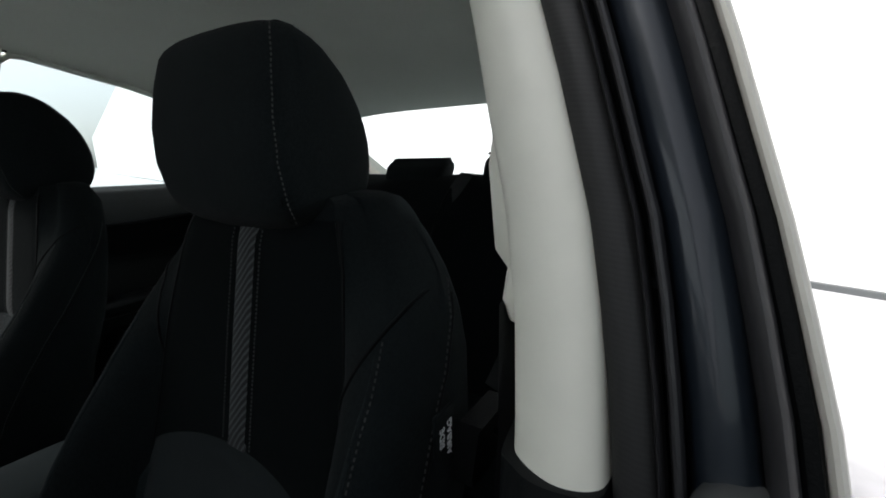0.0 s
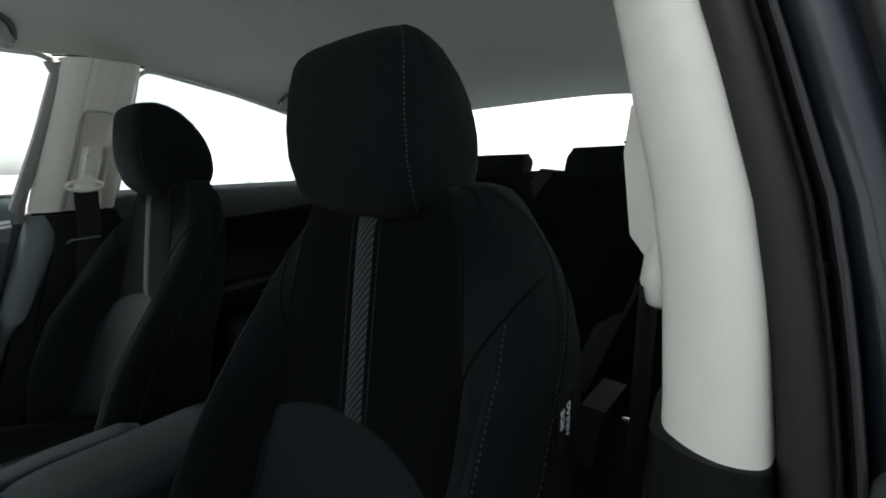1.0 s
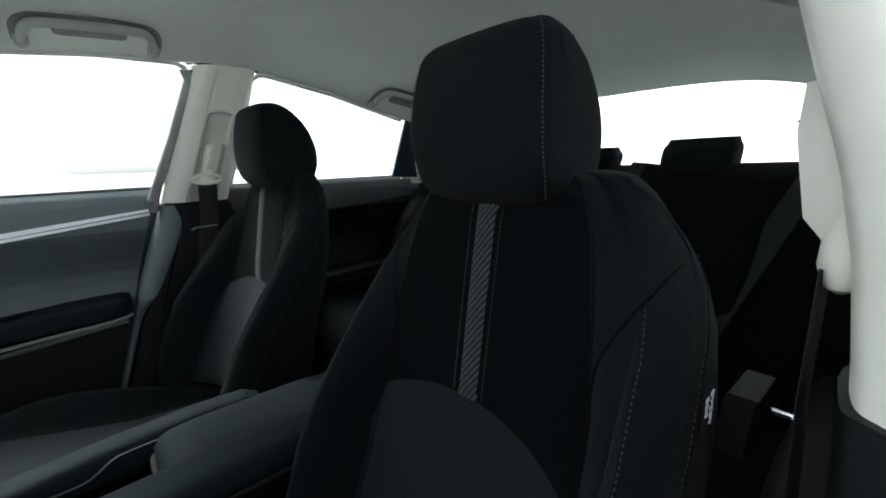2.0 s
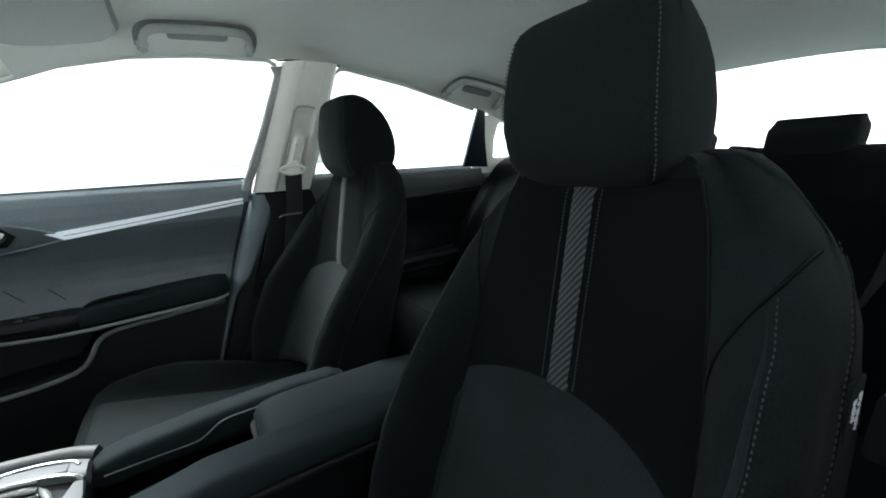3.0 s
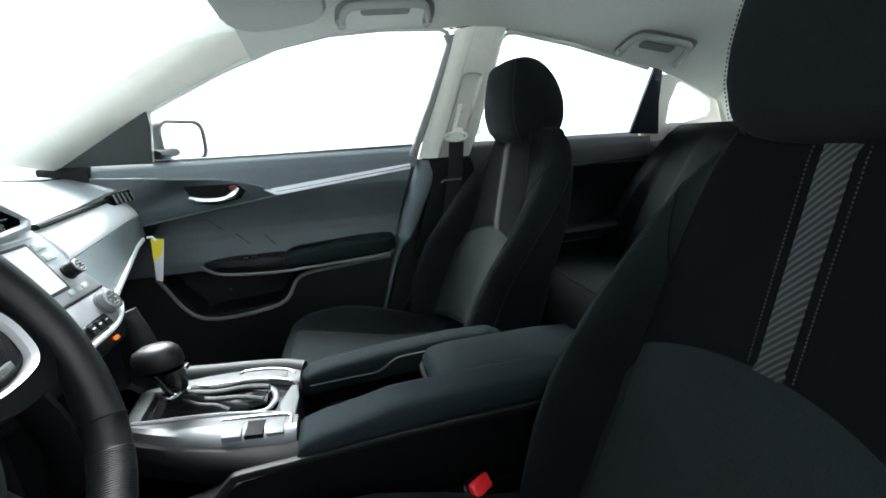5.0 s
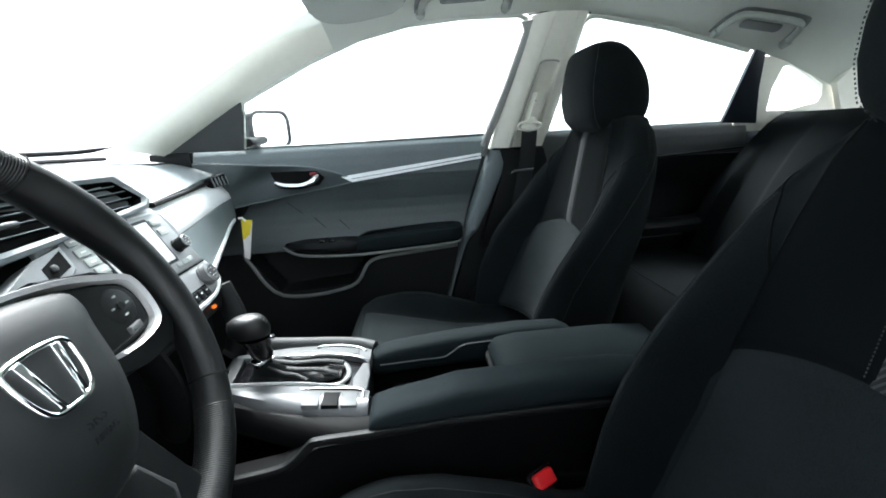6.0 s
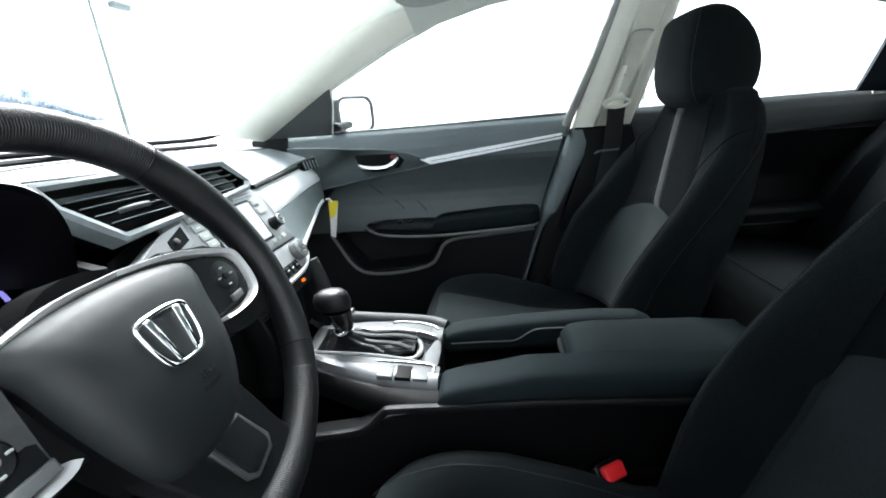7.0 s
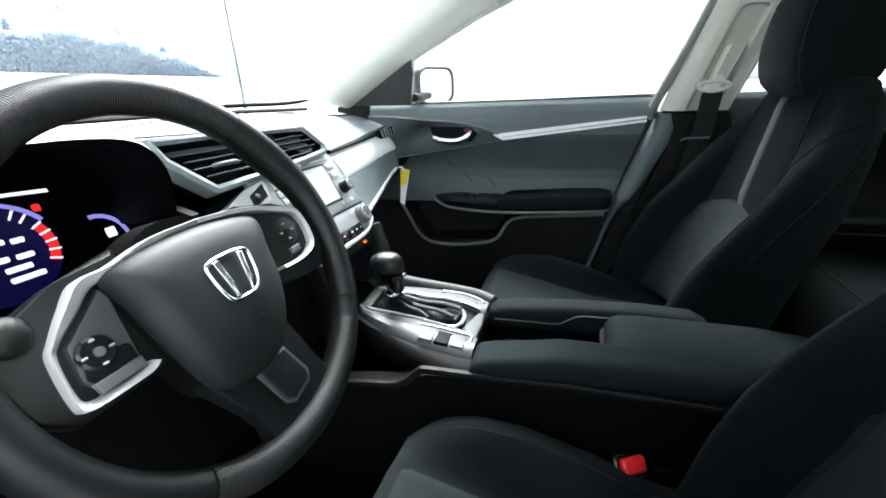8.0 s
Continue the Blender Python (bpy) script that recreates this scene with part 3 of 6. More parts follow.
    part("window_frame", sweep([side_point(s, y, z, 0.006) for y, z in [(0.494, 0.905), (0.501, 0.94), (0.512, 0.972), (0.561, 1.10), (0.607, 1.235), (0.600, 1.262)]], 0.010, 0.0175), FRAMEGREY, d, "grey rear window frame")
    sail = [(-0.47, 0.966), (-0.35, 1.034), (-0.206, 1.112), (-0.212, 1.06), (-0.243, 0.962)]
    part("mirror_sail", prism(sail, 0, 0.012, lambda p, q, h: side_point(s, p, q, h), 0.003), COVER, d, "dark grey mirror corner cover")
    part("sill_seal", sweep([(s * 0.722, -0.25, 0.964), (s * 0.722, 0.1, 0.964), (s * 0.722, 0.505, 0.967)], 0.006, 0.005), SEAL, d)
    return d


door = front_door(-1)


def rear_door(s, name):
    d = thing(name, (s * 0.70, 1.0, 0.3), "black rear passenger door with a plain armrest", "car door", kind="structure")
    part("upper_panel", sheet(lambda u, v: (s * lerp(SKIN, 0.865 + 0.103 * v), 0.66 + 0.72 * u, 0.865 + 0.103 * v), 20, 16, (s * 0.02, 0, 0)), COVER, d, "grained grey-black door roll")
    part("lower_panel", sheet(lambda u, v: (s * (lerp(SKIN, 0.30 + 0.563 * v) + 0.004), 0.66 + 0.72 * u, 0.30 + 0.563 * v), 20, 30, (s * 0.02, 0, 0)), HARD, d, "hard black lower door card")
    part("crease", sweep([(s * 0.695, 0.70, 0.862), (s * 0.690, 1.0, 0.862), (s * 0.69, 1.36, 0.880)], 0.005, 0.009), HARD, d)
    part("armrest", sweep([(s * 0.665, 0.75, 0.625), (s * 0.655, 0.95, 0.635), (s * 0.655, 1.15, 0.64), (s * 0.675, 1.26, 0.645)], 0.022, 0.05, n=14, power=0.6), HARD, d)
    part("armrest_trim", sweep([(s * 0.67, 0.76, 0.60), (s * 0.645, 0.95, 0.606), (s * 0.645, 1.15, 0.61)], 0.003), GREY, d)
    out = [(0.70, 0.945), (0.735, 1.10), (0.762, 1.245), (0.79, 1.266), (1.0, 1.232), (1.28, 1.167), (1.30, 1.12), (1.295, 0.955)]
    glass_pane("pane", loft([[side_point(s, y, z, -0.004) for y, z in out], [side_point(s, y, z, -0.008) for y, z in out]]), TINTED, d)
    run = [(0.697, 0.962), (0.728, 1.10), (0.756, 1.245), (0.775, 1.261), (0.80, 1.262), (1.0, 1.228), (1.282, 1.163)]
    part("window_channel", sweep([side_point(s, y, z + 0.004, 0.002) for y, z in run], 0.007, 0.007), LINER, d)
    part("rear_frame", prism([(1.300, 1.168), (1.296, 1.12), (1.288, 1.0), (1.285, 0.962), (1.41, 0.955), (1.36, 1.06), (1.335, 1.16)], 0, 0.012, lambda p, q, h: side_point(s, p, q, h), 0.003), PAINT, d, "dark window divider")
    return d


def driver_door():
    """The driver's door, standing open beside its jamb; built along the car, then swung round its hinge. Out of view;
    added to block light from the driver's seat.
    """
    d = thing("door_4", (0.80, -0.46, 0.3), "unseen dark blue driver's door with a black inner card, added to shade the seat", "car door", kind="structure")
    # only 29 degrees open, so that it blocks more light from the doorway
    swing = Matrix.Translation((0.80, -0.46, 0)) @ Matrix.Rotation(radians(-29), 4, "Z")

    def put(name, bm, mat, label="", pane=False):
        bmesh.ops.transform(bm, matrix=swing, verts=bm.verts)
        return glass_pane(name, bm, mat, d) if pane else part(name, bm, mat, d, label)
    edge = lambda z: 1.0 + 0.09 * (z - 0.6)
    put("inner_card", sheet(lambda u, v: (-0.05 + 0.012 * math.sin(3 * v), u * edge(0.32 + 0.64 * v), 0.32 + 0.64 * v), 16, 20, (0.03, 0, 0)), HARD, "hard black inner door card")
    put("outer_skin", sheet(lambda u, v: (0.045 - 0.02 * (2 * v - 0.8) ** 2, u * edge(0.30 + 0.66 * v), 0.30 + 0.66 * v), 16, 20, (-0.02, 0, 0)), PAINT, "dark blue painted outer skin")
    put("armrest", sweep(curve([(-0.06, 0.30, 0.62), (-0.085, 0.45, 0.64), (-0.09, 0.7, 0.67), (-0.06, 0.86, 0.67)], 5), 0.03, 0.03, n=14), PADDED, "padded black armrest")
    frame_line = [(0.0 + 0.42 * (0.95 - z), y, z) for y, z in ((0.0, 0.95), (0.22, 1.08), (0.42, 1.17), (0.62, 1.235), (0.82, 1.265), (1.02, 1.262), (1.06, 1.22), (1.035, 0.95))]
    put("window_frame", sweep(frame_line, 0.014, 0.012, n=10), SEAL)
    put("pane", loft([[Vector(p) for p in frame_line], [Vector(p) + Vector((0.004, 0, 0)) for p in frame_line]]), GLASS, pane=True)
    return d


driver_door()
rear_door(-1, "door_2")
rear_door(1, "door_3")


def jamb_strip(name, parent, mat, xs, half, depth, shape=0.7, dy=0.0, label=""):
    """A strip on the driver's door opening, following the lean of the pillar; xs at three heights."""
    low, mid, high = xs
    pts = []
    for k in range(25):
        z = 0.45 + 0.82 * k / 24
        x = lerp([(0.45, low + 0.065), (0.915, low), (0.987, mid), (1.087, high), (1.27, high - 0.072)], z)
        pts.append((x, 0.654 + dy + (z - 1.0) * 0.27, z))
    return part(name, sweep(pts, half, depth, side=(1, 0, 0), n=16, power=shape), mat, parent, label)


def driver_jamb():
    j = thing("door_frame", (0.76, 0.62, 0.4), "dark blue painted door jamb with ribbed black weather seals", "door frame", kind="structure")
    jamb_strip("weather_seal", j, RUBBER, (0.729, 0.7135, 0.6795), 0.0108, 0.014, 0.8, 0.0, "ribbed black rubber weather seal")
    jamb_strip("seal_rim", j, SEAL, (0.7375, 0.7235, 0.6895), 0.0016, 0.015, 1.0, -0.001)
    jamb_strip("seal_bead", j, SEAL, (0.7440, 0.7305, 0.6965), 0.0026, 0.013)
    jamb_strip("jamb", j, PAINT, (0.760, 0.7450, 0.7125), 0.0125, 0.012, 0.85, 0.006, "dark blue painted metal")
    jamb_strip("outer_seal", j, SEAL, (0.778, 0.7610, 0.7285), 0.0050, 0.016, 0.9, 0.0, "soft black outer seal")
    jamb_strip("gap", j, DARK, (0.786, 0.7680, 0.7350), 0.0042, 0.012)
    jamb_strip("backing", j, DARK, (0.755, 0.738, 0.705), 0.040, 0.004, 0.7, 0.020)
    jamb_strip("edge_strip", j, EDGE, (0.7930, 0.7740, 0.7420), 0.0032, 0.013, 0.8, 0.0, "pale outer edge strip")
    part("latch_cover", loft([[(0.771 + r * math.cos(a), 0.612 + 1.1 * r * math.sin(a), z) for a in (2 * math.pi * i / 28 for i in range(28))] for r, z in ((0.0215, 0.78), (0.0215, 0.886), (0.0208, 0.893), (0.0185, 0.898), (0.012, 0.9015), (0.004, 0.9025))]), COVER, j, "dark grey latch cover")


driver_jamb()


def side_mirror():
    m = thing("side_mirror", (-0.80, -0.20, 0.96), "dark blue door mirror with a bright reflecting glass", "mirror")
    c, h, n = Vector((-0.86, -0.2, 1.022)), Vector((-0.88, 0.47, 0)), Vector((0.47, 0.88, 0))
    outline = rounded(0.088, 0.063, 0.038, 8)

    def ring(scale, depth):
        return [c + h * (-0.006 + p * scale) + n * depth + Vector((0, 0, q * scale)) for p, q in outline]
    part("housing", loft([ring(0.86, -0.002), ring(0.92, 0.006), ring(0.98, 0.004), ring(1.0, -0.01), ring(0.97, -0.04), ring(0.8, -0.07), ring(0.5, -0.085)]), PAINT, m)
    part("bezel", loft([ring(0.85, 0.003), ring(0.90, 0.009), ring(0.985, 0.008), ring(1.012, -0.006)], cap=False), SEAL, m, "black rim round the mirror glass")
    part("mirror_glass", prism(rounded(0.074, 0.052, 0.031, 8), 0, 0.003, lambda p, q, k: c + h * (-0.006 + p) + n * (0.0 + k) + Vector((0, 0, q))), MIRROR, m, "bright mirror glass")
    part("stalk", sweep([(-0.70, -0.235, 0.985), (-0.745, -0.225, 0.985), (-0.80, -0.22, 0.99)], 0.014, 0.022, n=12), HARD, m)


side_mirror()


def grab_handle(y0, y1, s):
    z = lerp(WINDOW_TOP, (y0 + y1) / 2)
    x = wall_x(z) - 0.035
    h = thing("grab_handle", (s * x, (y0 + y1) / 2, z + 0.03), "pale grey folding grab handle below the roof edge", "grab handle", group="grab handles")
    L = y1 - y0
    def at(a, b, drop):
        """Along the handle a, inboard b, down from the headliner by drop."""
        yy, xx = y0 + a * L, x - 0.002 - b
        return (s * xx, yy, roof_z(xx, yy) - drop)
    arch = [(0.0, 0.0), (0.01, 0.035), (0.06, 0.068), (0.16, 0.082), (0.5, 0.084), (0.84, 0.082), (0.94, 0.068), (0.99, 0.035), (1.0, 0.0)]
    part("grip", sweep(curve([at(a, b, 0.011) for a, b in arch], 4), 0.010, 0.008, n=12), VISOR, h)
    # grey strip and patch on the headliner paint the shade behind the grip
    part("recess", sweep(curve([at(-0.02 + a * 1.04, b + 0.006 * (b > 0), 0.001) for a, b in arch], 4), 0.003, 0.013, n=8), TRIMGREY, h, "darker strip imitating the shade behind the grip")
    part("palm_shade", prism(rounded(L * 0.28, 0.014, 0.012, 4), 0, 0.003, lambda p, q, k: at(0.5 + p / L, 0.040 + q, 0.001 + k), 0.001), TRIMGREY, h)
    for a in (0.0, 1.0):
        part("hinge_cover", sweep([at(a, 0.004, 0.010), at(a, 0.020, 0.012)], 0.010, 0.012, n=10, power=0.6), VISOR, h)


grab_handle(0.31, 0.53, -1)
grab_handle(1.14, 1.35, -1)
grab_handle(0.98, 1.18, 1)


def sun_visor():
    v = thing("sun_visor", (-0.46, 0.17, 1.28), "pale cloth sun visor folded up with a white label", "sun visor")
    f = lambda p, q, h: (p, q, roof_z(p, q) - 0.006 - h)
    shape = [(-0.18, 0.05), (-0.40, 0.052), (-0.45, 0.062), (-0.482, 0.088), (-0.500, 0.13), (-0.503, 0.19), (-0.493, 0.245), (-0.470, 0.268), (-0.42, 0.268), (-0.18, 0.245)]
    fine = curve([(p, q, 0) for p, q in shape + shape[:1]], 4)[:-1]
    part("panel", prism([(v.x, v.y) for v in fine], 0, 0.014, f, 0.006), VISOR, v)
    # slightly larger grey sheet paints the shaded outline of the visor
    grown = [(-0.34 + (w.x + 0.34) * 1.035, 0.16 + (w.y - 0.16) * 1.06) for w in fine]
    part("edge_shade", prism(grown, -0.004, 0.001, f), TRIMGREY, v, "dark outline imitating the shade round the folded visor")
    part("label", prism([(-0.33, 0.165), (-0.43, 0.172), (-0.435, 0.226), (-0.33, 0.238)], 0.014, 0.0152, f), PAPER, v, "white warning label")


sun_visor()


def belt(s, x, y, z, tongue):
    """Shoulder belt with its cream height adjuster on the centre pillar."""
    b = thing("seat_belt", (s * x, y, 0.6), "black seat belt hanging from a cream pillar anchor", "seat belt", group="front seat belts")
    face = (lambda q: x + 0.026 - (q - z) * 0.12) if s > 0 else (lambda q: wall_x(q) - 0.022)
    rows = ((0.0, 0.013, 0.020), (0.015, 0.019, 0.030), (0.065, 0.021, 0.034), (0.095, 0.020, 0.030), (0.145, 0.018, 0.018), (0.17, 0.016, 0.012))[:4]
    part("adjuster", loft([[(s * (face(z + dz) - d * h), y + 0.045 + 0.24 * (dz - 0.065) + w * g, z + dz) for g, h in ((-1, 0), (-1, 0.6), (-0.6, 1), (0.6, 1), (1, 0.6), (1, 0))] for dz, w, d in rows]), CREAM, b, "cream belt height adjuster")
    part("anchor_lobe", loft([[(s * (x + (0.016 if s > 0 else 0.006) + r * 0.55 * math.cos(a)), y + 0.024 + dy + r * math.sin(a), z + dz) for a in (2 * math.pi * i / 16 for i in range(16))] for dz, r, dy in ((-0.026, 0.006, -0.006), (-0.022, 0.016, -0.005), (-0.010, 0.023, -0.003), (0.004, 0.022, 0.0), (0.02, 0.016, 0.006), (0.03, 0.010, 0.010))]), CREAM, b)
    part("slit", sweep([(s * (face(z + 0.07) - 0.0335), y + 0.033, z + 0.072), (s * (face(z + 0.07) - 0.0335), y + 0.060, z + 0.076)], 0.0008, n=5), DARK, b)
    if s < 0:
        part("anchor_ring", sweep([(s * (x - 0.004 + 0.003 * math.cos(a)), y + 0.022 + 0.036 * math.cos(a), z + 0.002 + 0.012 * math.sin(a)) for a in (2 * math.pi * i / 20 for i in range(20))], 0.004, 0.005, side=(1, 0, 0), loop=True), CREAM, b)
    o = 0.012 if s > 0 else 0.0
    part("strap", sweep([(s * (x - 0.004 + o), y + 0.022, z - 0.01), (s * (x - 0.006 + o), y + 0.015 + o, z - 0.1), (s * (x + 0.015), y - 0.01, 0.72), (s * (x + 0.03), y - 0.03, 0.50), (s * (x + 0.03), y - 0.04, 0.36)], 0.0012, 0.024, side=(1, 0, 0), n=8, power=0.5), WEBBING, b, "black woven belt strap")
    if tongue:
        part("tongue", loft([[(x + dx + 0.009 * c, 0.700 + 0.024 * q + (zz - 0.83) * 0.2, zz) for c, q in ((-1, -1), (-1, 1), (1, 1), (1, -1))] for zz, dx in ((0.800, -0.026), (0.804, -0.028), (0.838, -0.026), (0.842, -0.024))]), DARK, b, "black plastic belt tongue")
        part("tongue_plate", block(x - 0.016, x + 0.006, 0.698, 0.702, 0.826, 0.830, 0.001), CHROME, b)
    else:
        part("keeper", sweep([(s * (x + 0.01), y - 0.030, 0.850), (s * (x - 0.018), y - 0.026, 0.858), (s * (x - 0.018), y + 0.03, 0.86)], 0.003), GREY, b)
        part("lap_strap", sweep(curve([(s * 0.660, 0.560, 0.365), (s * 0.650, 0.52, 0.392), (s * 0.658, 0.485, 0.386), (s * 0.652, 0.455, 0.404), (s * 0.662, 0.430, 0.400)], 6), 0.0015, 0.020, side=(1, 0, 0), n=8, power=0.6), WEBBING, b, "slack folded lap strap")
        part("belt_tag", block(-0.6635, -0.6565, 0.4285, 0.4335, 0.399, 0.415, 0.001), PAPER, b, "small white belt tag")


belt(-1, 0.632, 0.60, 0.985, False)
belt(1, 0.645, 0.655, 0.955, True)


# ---- front seats ----
BACK_MID = [(0.46, 0.565), (0.52, 0.585), (0.60, 0.615), (0.68, 0.636), (0.745, 0.650), (0.85, 0.668), (0.95, 0.686), (0.985, 0.698)]
BACK_HALF = [(0.46, 0.212), (0.60, 0.226), (0.72, 0.229), (0.80, 0.226), (0.866, 0.216), (0.90, 0.204), (0.93, 0.186), (0.957, 0.163), (0.975, 0.146), (0.985, 0.132)]
BACK_REAR = [(0.46, 0.655), (0.54, 0.675), (0.68, 0.705), (0.77, 0.735), (0.88, 0.760), (0.96, 0.780), (0.985, 0.776)]
PANEL_HALF = [(0.46, 0.158), (0.70, 0.164), (0.80, 0.150), (0.88, 0.137), (0.94, 0.124), (0.985, 0.105)]
# seam and crest of the side bolsters: towards the console and towards the door
SEAM_IN = [(0.46, 0.548), (0.57, 0.590), (0.62, 0.611), (0.70, 0.639), (0.745, 0.649), (0.85, 0.667), (0.95, 0.690), (0.985, 0.702)]
SEAM_OUT = [(0.46, 0.495), (0.535, 0.530), (0.667, 0.592), (0.735, 0.630), (0.80, 0.652), (0.88, 0.671), (0.95, 0.690), (0.985, 0.702)]
CREST_IN = [(0.46, 0.465), (0.57, 0.495), (0.64, 0.522), (0.70, 0.555), (0.75, 0.588), (0.79, 0.617), (0.85, 0.657), (0.89, 0.684), (0.92, 0.700), (0.96, 0.716), (0.985, 0.726)]
CREST_OUT = [(0.46, 0.425), (0.57, 0.448), (0.68, 0.497), (0.768, 0.565), (0.85, 0.624), (0.90, 0.668), (0.93, 0.692), (0.96, 0.713), (0.985, 0.726)]


def back_front(x, z):
    """How far back the front of the backrest lies at x from its middle, x counted towards the door."""
    a, half, p = abs(x), lerp(BACK_HALF, z), lerp(PANEL_HALF, z)
    mid = lerp(BACK_MID, z)
    seam, crest = (lerp(SEAM_OUT, z), lerp(CREST_OUT, z)) if x > 0 else (lerp(SEAM_IN, z), lerp(CREST_IN, z))
    ridge = max(half - 0.026, p + 0.006)
    if a <= p:
        return mid + (seam - mid) * (a / p) ** 2.4
    if a <= ridge:
        return seam + (crest - seam) * math.sin(math.pi / 2 * (a - p) / (ridge - p))
    k = min((a - ridge) / max(half - ridge, 0.004), 1)
    return crest + 0.042 * (1 - math.sqrt(max(1 - k * k, 0)))


def insert_top(x):
    return 0.747 - 0.044 * (abs(x) / 0.165) ** 2


def seat(x0, out, label, tag, rise):
    s = thing("car_seat", (x0, 0.35, 0.29), label, "car seat", group="front seats")

    def front_at(x, z):
        """A point on the front of the backrest; x counted towards the door."""
        return Vector((x0 + out * x, back_front(x, z), z))

    def on_back(f, nu, nv, lift=0.0025):
        """A panel laid on the backrest; f(u, v) gives (x, z)."""
        def g(u, v):
            x, z = f(u, v)
            edge = min(u, 1 - u, v, 1 - v)
            return front_at(x, z) + Vector((0, -lift * smooth(edge * 14) - 0.0006, 0))
        return sheet(g, nu, nv, (0, 0.006, 0))
    # backrest
    rings = []
    for k in range(85):
        z = 0.46 + 0.525 * k / 84
        half, rear = lerp(BACK_HALF, z), lerp(BACK_REAR, z)
        ring = [tuple(front_at(half * math.sin(math.pi / 2 * t), z)) for t in np.linspace(-1, 1, 121)]
        for e in (1, -1):
            y1 = back_front(e * half, z)
            flank = [(x0 + out * e * half * (1.0 + 0.012 * math.sin(math.pi * t)), y1 + (rear - 0.035 - y1) * t, z) for t in (0.12, 0.25, 0.4, 0.55, 0.7, 0.85, 1.0)]
            corner = [(x0 + out * e * (half - 0.03 * (1 - math.cos(a))), rear - 0.035 + 0.035 * math.sin(a), z) for a in (0.4, 0.8, 1.2, 1.57)]
            ring += flank + corner if e > 0 else (flank + corner)[::-1]
            if e > 0:
                ring += [(x0 + out * (half - 0.03) * c, rear + 0.010 * (1 - c * c), z) for c in (0.7, 0.3, -0.3, -0.7)]
        rings.append(ring)
    top = rings[-1]
    for sc, dz in ((0.95, 0.006), (0.82, 0.011), (0.5, 0.014)):
        rings.append([(x0 + (p[0] - x0) * sc, 0.735 + (p[1] - 0.735) * sc, 0.985 + dz) for p in top])
    part("backrest", loft(rings), FABRIC, s, "charcoal woven bolsters")

    def upper(u, v):
        b = 2 * u - 1
        x = b * lerp(PANEL_HALF, 0.72 + 0.25 * v)
        lo = insert_top(min(abs(x), 0.165)) - 0.002
        return x, lo + (0.974 - lo) * v
    part("centre_panel", on_back(upper, 50, 44), PANEL, s, "plain black centre panel")

    def lower(u, v):
        z = 0.47 + 0.277 * v
        x = (2 * u - 1) * (lerp(PANEL_HALF, z) + 0.001)
        return x, 0.47 + (insert_top(x) - 0.47) * v
    part("insert", on_back(lower, 60, 50, 0.0035), INSERT, s, "dark grey woven lower insert")
    part("stripe", on_back(lambda u, v: ((2 * u - 1) * 0.0185, insert_top(0) - 0.004 + (0.987 - insert_top(0)) * v), 4, 24, 0.0048), STRIPE, s, "black stripe with fine slanting light lines")
    for e in (-0.0222, 0.0222):
        z = np.linspace(insert_top(0) + 0.004, 0.982, 116)
        part("stitching", dashes([front_at(e, q) + Vector((0, -0.0036, 0)) for q in z], 0.0007), THREAD, s)
    for e in (-1, 1):
        # crest seam with its stitches
        z = np.linspace(0.50, 0.895, 210)
        line = [front_at(e * (lerp(BACK_HALF, q) - 0.022), q) + Vector((0, -0.0006, 0)) for q in z]
        part("stitching", dashes(line, 0.0007), THREAD, s, "grey bolster stitching")
        # added bead of lighter cloth imitates the crest catching light
        part("crest_highlight", sweep([p + Vector((-e * out * 0.005, 0.0012, 0)) for p in line[::4]], 0.0034, n=8, taper=lambda k: 1 - 0.75 * smooth((k - 0.75) / 0.25)), INSERT, s, "raised paler line imitating light on the crest")
        # seam between the panel and the bolster
        path = [front_at(e * lerp(PANEL_HALF, q), q) + Vector((0, -0.0004, 0)) for q in np.linspace(0.48, 0.974, 26)]
        part("seam", sweep(path, 0.0018, n=6), DARK, s)
        # seam that parts the shoulder from the side
        pts = [front_at(e * p.x, p.y) + Vector((0, -0.0004, 0)) for p in curve([(0.149, 0.81, 0), (0.157, 0.845, 0), (0.171, 0.880, 0), (0.184, 0.905, 0), (0.1895, 0.922, 0)], 5)]
        part("shoulder_seam", sweep(pts, 0.0017, n=6), DARK, s)
        # second row of stitches on the flank
        z = np.linspace(0.50, 0.925, 210)
        flank = [Vector((x0 + out * e * (lerp(BACK_HALF, q) * 1.011 + 0.0004), back_front(e * lerp(BACK_HALF, q), q) + 0.012, q)) for q in z]
        part("stitching", dashes(flank, 0.0007), THREAD, s)
        part("flank_seam", sweep([p + Vector((0, 0.004, 0)) for p in flank[::6]], 0.0009, n=6), DARK, s)
    if tag:
        x = x0 + out * 0.2265
        tg = part("airbag_tag", block(x - 0.0015, x + 0.0015, 0.664, 0.692, 0.802, 0.848, 0.001, 1), FABRIC, s, "black cloth airbag tag")
        for k, words in enumerate(("SIDE", "AIRBAG")):
            m = Matrix.Translation((x + out * 0.0022, 0.672 + 0.010 * k, 0.824 + 0.004 * (1 - k))) @ Matrix(((0, 0, 1, 0), (0, -1, 0, 0), (1, 0, 0, 0), (0, 0, 0, 1)))
            lettering("lettering", words, 0.0085, m, WHITE, tg, "white printed words")
    # headrest: a block with a flat front and sides that run back from a stitched edge
    HEIGHT = 0.176 + rise
    deep = 0.016 if rise > 0 else 0.0
    W = [(0.0, 0.066), (0.06, 0.088), (0.16, 0.098), (0.40, 0.101), (0.62, 0.099), (0.80, 0.095), (0.90, 0.090), (0.955, 0.084), (0.985, 0.075), (1.0, 0.064)]
